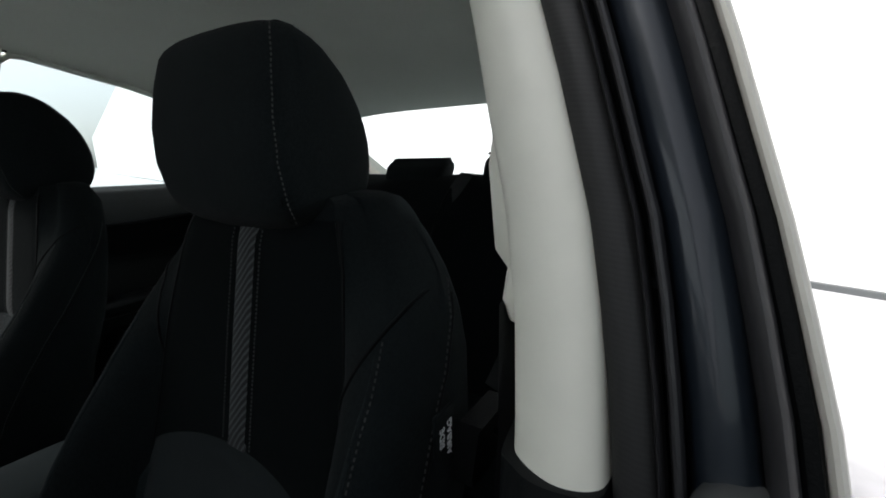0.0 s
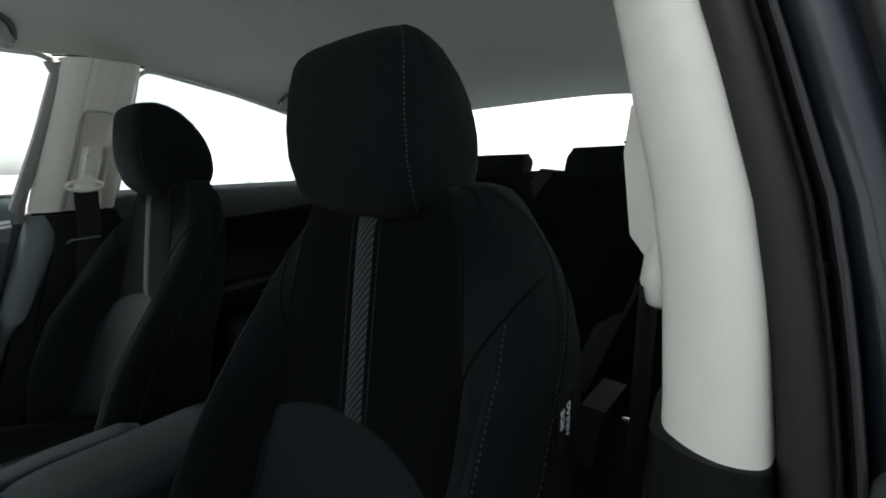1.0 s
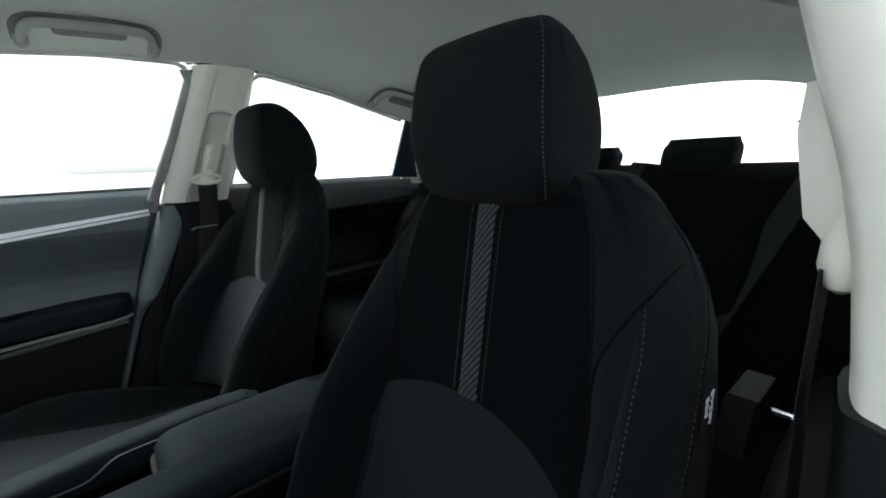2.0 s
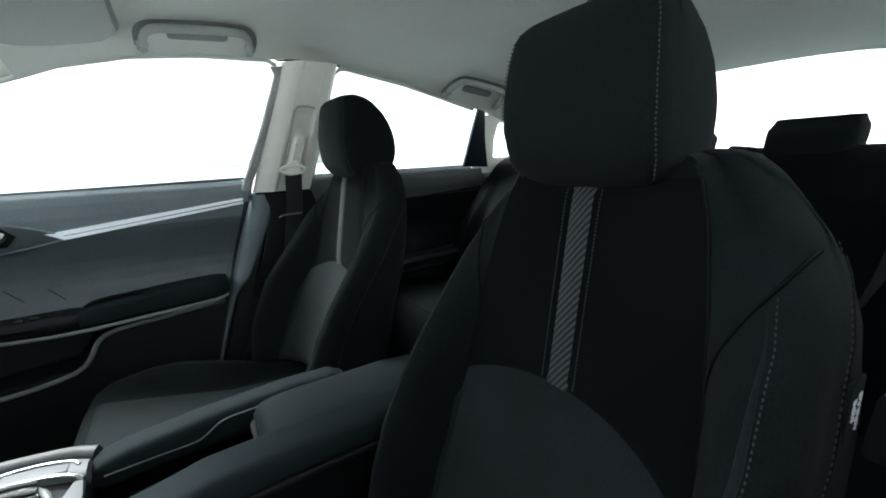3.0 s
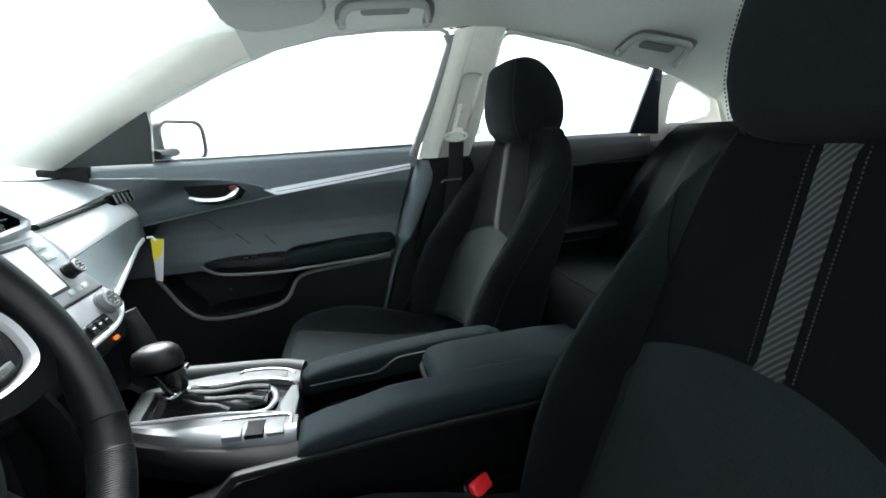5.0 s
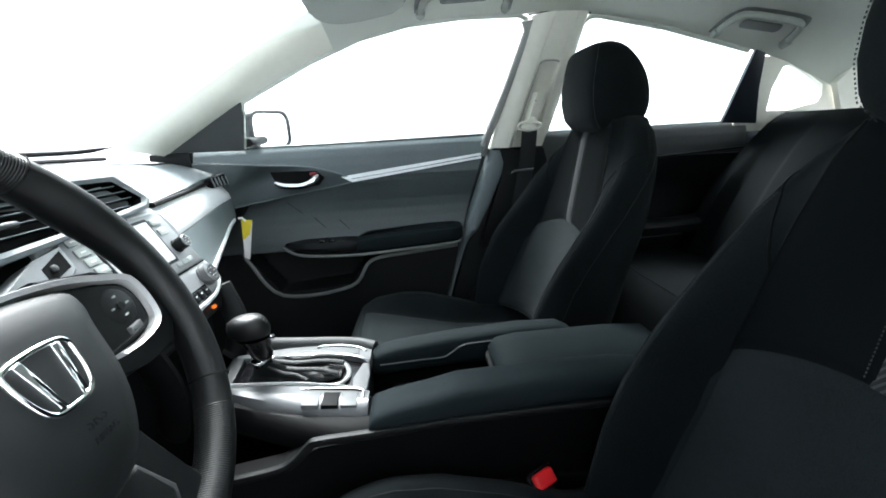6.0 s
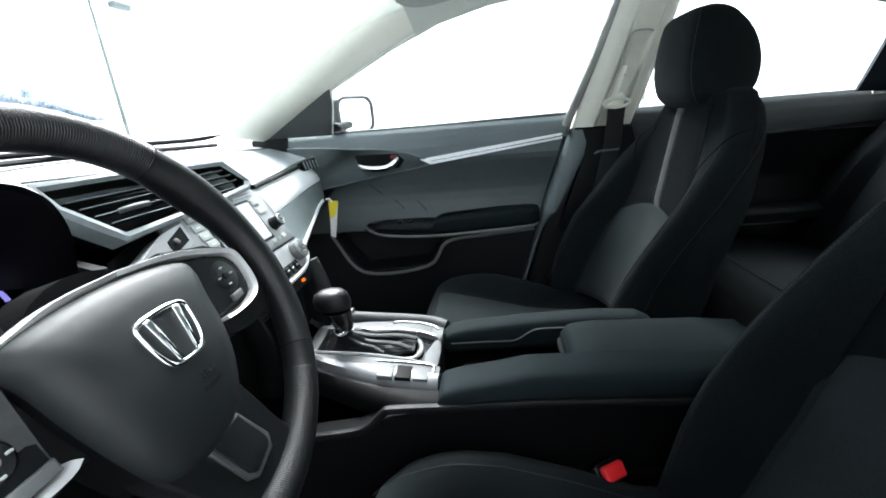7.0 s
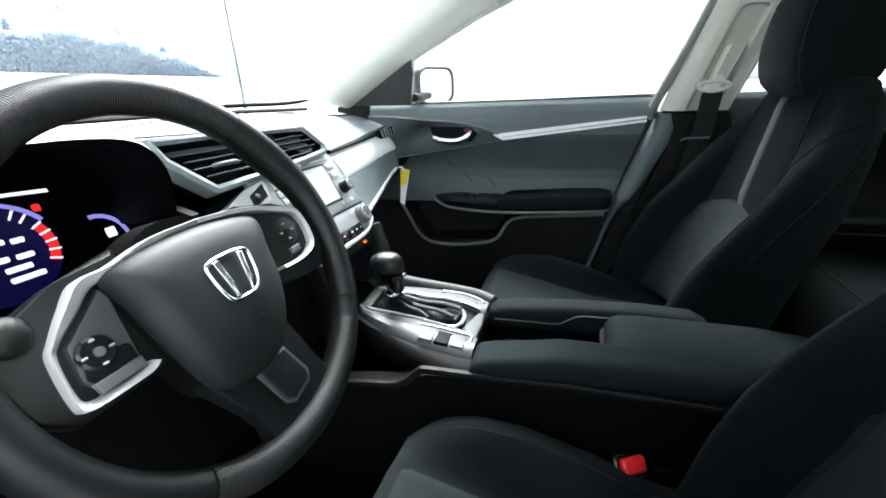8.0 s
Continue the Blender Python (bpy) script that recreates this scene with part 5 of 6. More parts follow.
            ring.append((-0.006 + 0.008 * t + w * math.cos(a), y, 0.597 + max(top - 0.597, 0.003) * max(math.sin(a), 0.0) ** 0.8 * fold))
        boot.append(ring)
    part("boot", loft(boot), HARD, c, "folded black gear boot")
    for x0, x1, y1, z1, r in ((-0.020, -0.034, 0.108, 0.606, 0.0036), (-0.008, -0.006, 0.114, 0.610, 0.0042), (0.004, 0.020, 0.108, 0.606, 0.0036), (0.010, 0.030, 0.060, 0.604, 0.0030)):
        a, b = Vector((x0, -0.006, 0.624)), Vector((x1, y1, z1))
        part("boot_fold", sweep(curve([a, a.lerp(b, 0.35) + Vector((0.003, 0, -0.001)), a.lerp(b, 0.7) + Vector((-0.002, 0, 0.001)), b], 5), r, r * 1.3, n=10), PAD, c, "raised fold of the gear boot")
    part("passenger_cheek", sweep(curve([(-0.118, -0.115, 0.612), (-0.117, -0.06, 0.603), (-0.120, 0.0, 0.595), (-0.121, 0.07, 0.589), (-0.117, 0.125, 0.584), (-0.105, 0.158, 0.580)], 5), 0.013, 0.012, side=(0.5, 0, 1), n=14, power=0.8), COVER, c, "grey rounded console shoulder")
    return c


console()


# ---- dashboard ----
def dash():
    d = thing("dashboard", (0.0, -0.4, 0.6), "black grained dashboard with grey trim and centre screen", "dashboard")
    # where the lip of the top pad lies along the car's width, passenger side first
    LIP = [(-0.71, -0.345), (-0.55, -0.315), (-0.344, -0.262), (-0.118, -0.205), (-0.06, -0.215), (0.0, -0.24), (0.27, -0.24), (0.295, -0.36), (0.61, -0.36), (0.635, -0.24), (0.73, -0.24)]

    def top(u, v):
        x = -0.735 + 1.47 * u
        y0, z0 = lerp(LIP, x), lerp([(-0.72, 0.898), (-0.35, 0.892), (-0.11, 0.893), (-0.04, 0.938), (0.10, 0.950), (0.24, 0.955), (0.73, 0.955)], x)
        y = y0 + (-0.78 - y0) * v
        crest = lerp([(-0.72, 0.945), (-0.3, 0.962), (0.0, 0.965), (0.73, 0.965)], x)
        z = z0 + (crest - z0) * math.sin(min(v / 0.45, 1) * math.pi / 2) - 0.012 * smooth((v - 0.5) / 0.5)
        return (x, y, z)
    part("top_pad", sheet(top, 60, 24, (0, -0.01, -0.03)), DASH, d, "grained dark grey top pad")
    def on_top(x, y):
        y0 = lerp(LIP, x)
        return Vector(top((x + 0.735) / 1.47, (y - y0) / (-0.78 - y0))) + Vector((0, 0, 0.0006))
    for line in ([(0.27, -0.30), (0.12, -0.44), (-0.05, -0.52), (-0.2, -0.52), (-0.34, -0.46), (-0.52, -0.44), (-0.68, -0.46)], [(0.275, -0.262), (0.21, -0.256), (0.1, -0.252), (-0.02, -0.25)]):
        part("top_seam", sweep([on_top(p.x, p.y) for p in curve([(a, b, 0) for a, b in line], 8)], 0.0022, 0.003, n=6), HARD, d)
    part("end_cap", block(-0.738, -0.690, -0.52, -0.40, 0.90, 0.966, 0.006), HARD, d)
    # near-black sheet stands in for the shadow at the dashboard's rounded end
    gap = curve([(-0.46, 0.945, 0), (-0.36, 0.932, 0), (-0.29, 0.915, 0), (-0.243, 0.885, 0), (-0.228, 0.845, 0), (-0.240, 0.80, 0), (-0.275, 0.755, 0), (-0.33, 0.71, 0)], 4)
    part("end_shade", prism([(v.x, v.y) for v in gap] + [(-0.46, 0.70)], 0, 0.017, lambda p, q, h: (-0.716 + h, p - 0.02, q), 0.010), DARK, d, "dark sheet imitating the shadow between the dashboard and the door")
    part("vent_strip", sweep([(-0.62, -0.60, 0.963), (-0.2, -0.66, 0.972), (0.3, -0.67, 0.972)], 0.006, 0.012, n=8), DARK, d)

    # passenger side: bright trim face, then the glovebox face below it
    def face(z0, z1, push0, push1, x0=-0.715, x1=-0.118):
        def f(u, v):
            x = x0 + (x1 - x0) * u
            y = lerp(LIP, x)
            z = lerp([(-0.72, z0 - 0.012), (-0.118, z0)], x) + ((z1 if not callable(z1) else z1(x)) - z0) * v
            return (x, y + push0 + (push1 - push0) * math.sin(v * math.pi / 2), z)
        return f
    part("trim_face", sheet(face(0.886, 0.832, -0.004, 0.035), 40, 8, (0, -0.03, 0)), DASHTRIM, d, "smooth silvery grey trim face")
    part("groove", sweep([(x, lerp(LIP, x) + 0.001, lerp([(-0.72, 0.876), (-0.118, 0.888)], x)) for x in np.linspace(-0.70, -0.118, 24)], 0.005, 0.006, n=8), DARK, d)
    LOW = [(-0.715, 0.040, 0.758), (-0.62, 0.048, 0.762), (-0.15, 0.073, 0.750), (-0.118, 0.075, 0.750)]
    low_y, low_z = [(a, b) for a, b, _ in LOW], [(a, c) for a, _, c in LOW]

    def glove(u, v):
        x = -0.715 + 0.597 * u
        y, z = lerp(LIP, x), lerp([(-0.72, 0.818), (-0.118, 0.830)], x)
        return (x, y + 0.036 + (lerp(low_y, x) - 0.038) * v, z + (lerp(low_z, x) + 0.003 - z) * v)
    part("glovebox", sheet(glove, 40, 10, (0, -0.05, 0)), SOFT, d, "grey-black glovebox lid")
    part("lower_trim", sweep([(x, lerp(LIP, x) + lerp(low_y, x), lerp(low_z, x)) for x in np.linspace(-0.64, -0.14, 24)], 0.006, 0.004, n=10), DASHTRIM, d, "satin silver lower trim line")
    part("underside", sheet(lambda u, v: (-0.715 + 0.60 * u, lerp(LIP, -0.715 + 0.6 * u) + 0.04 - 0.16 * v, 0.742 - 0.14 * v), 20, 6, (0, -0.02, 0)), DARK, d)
    vent = part("side_vent", prism([(-0.085, -0.012), (0.085, -0.020), (0.10, 0.012), (-0.05, 0.028)], 0, 0.02, lambda p, q, h: (-0.635 + p * 0.55, -0.318 + h * 0.6 - p * 0.12, 0.878 + q * 0.8), 0.004), DARK, d)
    for k in range(5):
        part("fin", sweep([(-0.675 + 0.018 * k, -0.298 - 0.002 * k, 0.868), (-0.665 + 0.018 * k, -0.300 - 0.002 * k, 0.892)], 0.003, 0.002, n=6), DASH, vent)

    # centre stack: a leaning face
    T = radians(28)
    up, out = Vector((0, -math.sin(T), math.cos(T))), Vector((0, math.cos(T), math.sin(T)))
    O = Vector((0.0, -0.152, 0.79))

    def face_at(p, q, h):
        return O + Vector((1, 0, 0)) * p + up * q + out * h
    part("centre_face", prism([(-0.112, 0.098), (-0.095, 0.116), (0.06, 0.12), (0.15, 0.098), (0.155, 0.05), (0.135, -0.03), (0.112, -0.10), (-0.090, -0.10), (-0.126, -0.066), (-0.146, -0.040), (-0.128, 0.0), (-0.116, 0.045)], -0.10, 0, face_at, 0.006), HARD, d, "grey-black centre stack")
    part("audio_panel", prism([(-0.108, 0.098), (-0.093, 0.113), (0.055, 0.116), (0.146, 0.096), (0.150, 0.05), (0.135, -0.012), (-0.126, -0.012), (-0.112, 0.045)], 0, 0.006, face_at, 0.003), FASCIA, d, "grey audio panel")
    part("panel_seam", sweep([face_at(-0.124, -0.013, 0.005), face_at(0.134, -0.013, 0.005)], 0.0016, n=6), DARK, d)
    part("climate_face", prism([(-0.127, -0.015), (0.133, -0.015), (0.116, -0.080), (-0.070, -0.080), (-0.112, -0.066), (-0.142, -0.040)], 0, 0.006, face_at, 0.003), FASCIA, d, "grey climate panel")
    part("screen_rim", prism(rounded(0.068, 0.042, 0.003, 2, 0.003, 0.049), 0.006, 0.0074, face_at, 0.001), PAD, d)
    part("screen", prism(rounded(0.063, 0.037, 0.002, 2, 0.003, 0.049), 0.0074, 0.0082, face_at, 0.0005), SCREEN, d, "pale blank display screen")
    part("disc_slot", prism(rounded(0.030, 0.0016, 0.0008, 2, -0.057, 0.098), 0.006, 0.0076, face_at), PAPER, d, "bright disc slot lip")
    part("key_line", prism(rounded(0.030, 0.0016, 0.0008, 2, 0.030, 0.098), 0.006, 0.0076, face_at), PAPER, d)
    for p, q in ((-0.080, 0.081), (-0.082, 0.062), (0.090, 0.092), (0.089, 0.075), (0.086, 0.059), (0.083, 0.044)):
        part("key", prism(rounded(0.0115, 0.0062, 0.0015, 2, p, q), 0.006, 0.0084, face_at, 0.0012), POLE, d, "pale grey key")
        part("key_mark", prism(rounded(0.005, 0.0010, 0.0004, 1, p, q), 0.0084, 0.0087, face_at), PAPER, d)
    for p in (-0.058, -0.075, -0.092, 0.06, 0.08):
        part("key", prism(rounded(0.0070, 0.0042, 0.001, 2, p, 0.001), 0.006, 0.0080, face_at, 0.001), POLE, d)
    for p, q, r, tall, m in ((-0.088, 0.030, 0.0115, 0.020, HARD), (-0.096, -0.038, 0.0185, 0.014, SATIN), (0.085, -0.038, 0.0185, 0.014, SATIN)):
        k = part("dial", turned([(r * 1.12, 0), (r * 1.12, 0.003), (r, 0.004), (r, tall - 0.003), (r * 0.94, tall), (r * 0.74, tall + 0.0006)], face_at(p, q, 0.006), out, 32), m, d)
        part("dial_ring", turned([(r * 0.98, 0), (r * 1.0, 0.001), (r * 0.90, 0.0022), (r * 0.72, 0.0022), (r * 0.70, 0.0)], face_at(p, q, tall + 0.0052), out, 28), SILVER, k, "bright dial rim")
        part("dial_cap", turned([(r * 0.66, 0), (r * 0.6, 0.002)], face_at(p, q, tall + 0.0052), out, 24), COVER if m is SATIN else HARD, k)
        for a in (0, 60, 120, 180, 240, 300):
            part("dial_mark", prism(rounded(0.0018, 0.0006, 0.0003, 1, p + r * 0.42 * math.cos(radians(a)), q + r * 0.42 * math.sin(radians(a))), tall + 0.0074, tall + 0.0078, face_at), PAPER, k)
    part("climate_slot", prism([(-0.078, -0.049), (0.060, -0.049), (0.056, -0.072), (-0.058, -0.072)], 0.006, 0.0068, face_at, 0.0004), GLOSS, d)
    for p in (-0.066, -0.048, -0.030, 0.0, 0.03):
        part("climate_key", prism(rounded(0.0072, 0.0085, 0.0015, 2, p, -0.0605), 0.0068, 0.0095, face_at, 0.001), HARD, d)
        part("key_mark", prism(rounded(0.003, 0.0012, 0.0004, 1, p, -0.0585), 0.0095, 0.0099, face_at), PAPER, d)
    part("climate_trim", sweep(curve([face_at(-0.122, -0.052, 0.010), face_at(-0.104, -0.063, 0.012), face_at(-0.072, -0.074, 0.012), face_at(0.0, -0.077, 0.012), face_at(0.11, -0.077, 0.010)], 5), 0.0042, 0.003, n=10), DASHTRIM, d, "bright silver trim line")
    part("warning_lamp", prism(rounded(0.0045, 0.003, 0.001, 2, -0.062, -0.090), 0.0, 0.004, face_at), AMBER, d, "lit amber lamp")
    part("side_facet", prism([(0.112, 0.094), (0.116, 0.058), (0.165, 0.034), (0.222, 0.060), (0.160, 0.084)], -0.02, 0.010, face_at, 0.003), FASCIA, d, "grey angled side facet")
    part("facet_slot", prism([(0.120, 0.086), (0.122, 0.063), (0.160, 0.052), (0.158, 0.072)], 0.010, 0.0106, face_at), DARK, d)
    part("facet_key", turned([(0.0045, 0), (0.0045, 0.002), (0.003, 0.003)], face_at(0.144, 0.068, 0.0106), out, 16), GREY, d)
    for s, x0 in ((1, 0.105), (-1, -0.105)):
        part("stack_leg", sweep(curve([(x0 * 1.15, -0.12, 0.73), (x0 * 1.12, -0.10, 0.66), (x0 * 1.08, -0.11, 0.60), (x0, -0.12, 0.585)], 4), 0.012, 0.022, side=(1, 0, 0), n=10), PAD if s < 0 else DARK, d)
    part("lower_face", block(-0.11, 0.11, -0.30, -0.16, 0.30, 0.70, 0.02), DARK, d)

    # centre vents under a shaped brow
    V = radians(20)
    vu, vo = Vector((0, -math.sin(V), math.cos(V))), Vector((0, math.cos(V), math.sin(V)))
    C = Vector((0.075, -0.2, 0.912))

    def vent_at(p, q, h):
        return C + Vector((1, 0, 0)) * p + vu * q + vo * h
    opening = [(0.180, 0.019), (0.128, -0.029), (0.04, -0.026), (-0.03, -0.024), (-0.148, -0.014), (-0.155, -0.006), (-0.113, 0.028), (-0.04, 0.031), (0.03, 0.034), (0.074, 0.036), (0.190, 0.037)]
    wide = [(0.194, 0.012), (0.136, -0.041), (0.04, -0.036), (-0.03, -0.034), (-0.155, -0.025), (-0.172, -0.012), (-0.124, 0.040), (-0.04, 0.041), (0.03, 0.043), (0.074, 0.045), (0.198, 0.047)]
    part("vent_well", prism(opening, -0.055, -0.045, vent_at), DARK, d)
    part("vent_frame", loft([[vent_at(p, q, -0.02) for p, q in wide], [vent_at(p, q, 0.005) for p, q in wide], [vent_at(0.5 * (a[0] + b[0]), 0.5 * (a[1] + b[1]), 0.007) for a, b in zip(wide, opening)], [vent_at(p, q, 0.003) for p, q in opening]], cap=False), DASH, d, "angular vent surround")
    part("vent_throat", loft([[vent_at(p, q, 0.003) for p, q in opening], [vent_at(p, q, -0.05) for p, q in opening]], cap=False), DARK, d)
    for x0, x1, q, tab in ((0.134, -0.125, -0.0150, False), (0.148, -0.140, -0.0025, True), (0.160, -0.135, 0.0090, False), (0.170, -0.118, 0.0195, False)):
        part("vent_slat", sweep([vent_at(x0, q + 0.001, -0.007), vent_at(0.0, q, -0.005), vent_at(x1, q + 0.001, -0.007)], 0.0012, 0.006, side=vu, n=8), DARK, d)
        # thin pale bar paints the highlight along each dark slat
        part("slat_highlight", sweep([vent_at(x0, q + 0.0018, -0.0008), vent_at(0.0, q + 0.0008, 0.0012), vent_at(x1, q + 0.0018, -0.0008)], 0.0008, n=6), SOFT, d)
        if tab:
            part("vent_tab", sweep(curve([vent_at(0.120, q, 0.003), vent_at(0.112, q, 0.008), vent_at(0.096, q, 0.010), vent_at(0.080, q, 0.008), vent_at(0.073, q, 0.003)], 4), 0.0036, 0.0036, n=10), GREY, d, "grey vent slide tab")
    part("vent_divider", sweep([vent_at(-0.030, -0.026, -0.004), vent_at(-0.026, 0.032, -0.004)], 0.009, 0.006, n=8), HARD, d)

    # instrument binnacle
    rim = curve([(0.300, -0.16, 0.86), (0.316, -0.132, 0.908), (0.330, -0.121, 0.938), (0.348, -0.117, 0.957), (0.375, -0.115, 0.967), (0.43, -0.113, 0.971), (0.50, -0.115, 0.967), (0.55, -0.125, 0.945), (0.60, -0.14, 0.895)], 5)
    inner = [p + Vector((0, -0.19, -0.012)) for p in rim]
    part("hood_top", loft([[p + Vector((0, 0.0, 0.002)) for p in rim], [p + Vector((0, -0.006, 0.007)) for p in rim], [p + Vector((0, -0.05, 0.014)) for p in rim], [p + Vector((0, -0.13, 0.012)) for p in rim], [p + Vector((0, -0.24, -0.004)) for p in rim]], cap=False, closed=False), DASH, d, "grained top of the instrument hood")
    part("binnacle", loft([[p + Vector((0, 0, 0.002)) for p in rim], [p + Vector((0, -0.004, -0.003)) for p in rim], inner, [p + Vector((0, -0.06, 0.0)) for p in inner]], cap=False, closed=False), DARK, d, "dark inside of the instrument hood")
    part("binnacle_back", block(0.24, 0.66, -0.335, -0.31, 0.74, 0.965, 0.01), DARK, d)
    part("binnacle_side", sheet(lambda u, v: (0.288 - 0.03 * u, -0.15 - 0.17 * u, 0.76 + v * (0.105 + 0.03 * u)), 8, 8, (-0.012, 0, 0)), DARK, d)
    part("column_cowl", block(0.34, 0.48, -0.30, -0.07, 0.74, 0.80, 0.025, 3), DARK, d)
    part("knee_panel", sheet(lambda u, v: (0.14 + 0.58 * u, -0.24 + 0.02 * v, 0.80 - 0.35 * v), 8, 8, (0, -0.02, 0)), DARK, d)

    def dial_at(p, q, h):
        return Vector((0.43 + p, -0.262 + h - 0.2 * q, 0.855 + q))
    part("gauge_face", prism([(0.057 * math.cos(a), 0.052 * math.sin(a)) for a in (2 * math.pi * i / 40 for i in range(40))], -0.01, 0, dial_at), BLUEDIAL, d, "deep blue lit gauge face")
    arc = lambda r, a0, a1, w, q=1.0: [(r * math.cos(radians(a)), r * q * math.sin(radians(a))) for a in np.linspace(a0, a1, 24)] + [((r - w) * math.cos(radians(a)), (r - w) * q * math.sin(radians(a))) for a in np.linspace(a1, a0, 24)]
    part("gauge_ring", prism(arc(0.062, 35, 150, 0.005, 0.9), 0, 0.001, dial_at), LILAC, d, "lit lilac gauge ring")
    part("red_band", prism(arc(0.055, 150, 205, 0.010, 0.9), 0.0012, 0.002, dial_at), REDLIT, d, "lit red band")
    for a in (62, 74, 86, 98, 110, 122, 134, 150, 163, 176, 189, 202):
        c, q = math.cos(radians(a)), math.sin(radians(a))
        part("gauge_mark", prism([(0.056 * c - 0.001 * q, 0.9 * (0.056 * q + 0.001 * c)), (0.056 * c + 0.001 * q, 0.9 * (0.056 * q - 0.001 * c)), (0.044 * c + 0.001 * q, 0.9 * (0.044 * q - 0.001 * c)), (0.044 * c - 0.001 * q, 0.9 * (0.044 * q + 0.001 * c))], 0.0022, 0.003, dial_at), PALE, d)
    for p, q, w in ((-0.002, 0.014, 0.009), (-0.022, 0.012, 0.006), (0.006, -0.004, 0.014), (-0.022, -0.005, 0.008), (-0.012, -0.016, 0.012), (0.016, -0.016, 0.008), (-0.016, -0.027, 0.016)):
        part("readout_bar", prism(rounded(w, 0.0028, 0.001, 1, p, q), 0.001, 0.002, dial_at), PALE, d, "lit pale readout")
    part("fuel_gauge", prism([(p - 0.100, q - 0.018) for p, q in arc(0.036, 84, 176, 0.005, 1.0)], 0, 0.001, dial_at), LILAC, d)
    part("fuel_marks", prism(rounded(0.006, 0.006, 0.001, 1, -0.114, -0.008), 0, 0.001, dial_at), PALE, d)
    part("warning_lamp", prism(rounded(0.004, 0.004, 0.002, 3, -0.052, 0.04), 0, 0.001, dial_at), REDLIT, d, "lit red warning lamp")
    part("upper_readout", prism([(-0.07, 0.058), (0.02, 0.064), (0.02, 0.061), (-0.07, 0.054)], 0, 0.001, dial_at), PALE, d)
    return d


dash()


def price_tag():
    t = thing("paper_tag", (-0.56, -0.235, 0.72), "yellow and white paper tag hanging from the glovebox edge", "tag")
    f = lambda p, q, h: Vector((-0.575 - p * 0.40 + h, -0.232 + p * 0.92 + 0.06 * q, 0.722 + q))
    part("card", prism([(-0.014, -0.062), (0.000, -0.07), (0.018, 0.045), (-0.010, 0.05)], 0, 0.0006, f), PAPER, t)
    part("heading", prism([(-0.0125, -0.010), (0.0075, 0.005), (0.018, 0.046), (-0.0105, 0.051)], 0.0007, 0.0012, f), YELLOW, t, "yellow upper half")
    part("string", sweep([f(0.0, 0.045, 0.001), f(-0.008, 0.056, 0.0), f(-0.02, 0.055, -0.006)], 0.003, n=6), PAPER, t)


price_tag()


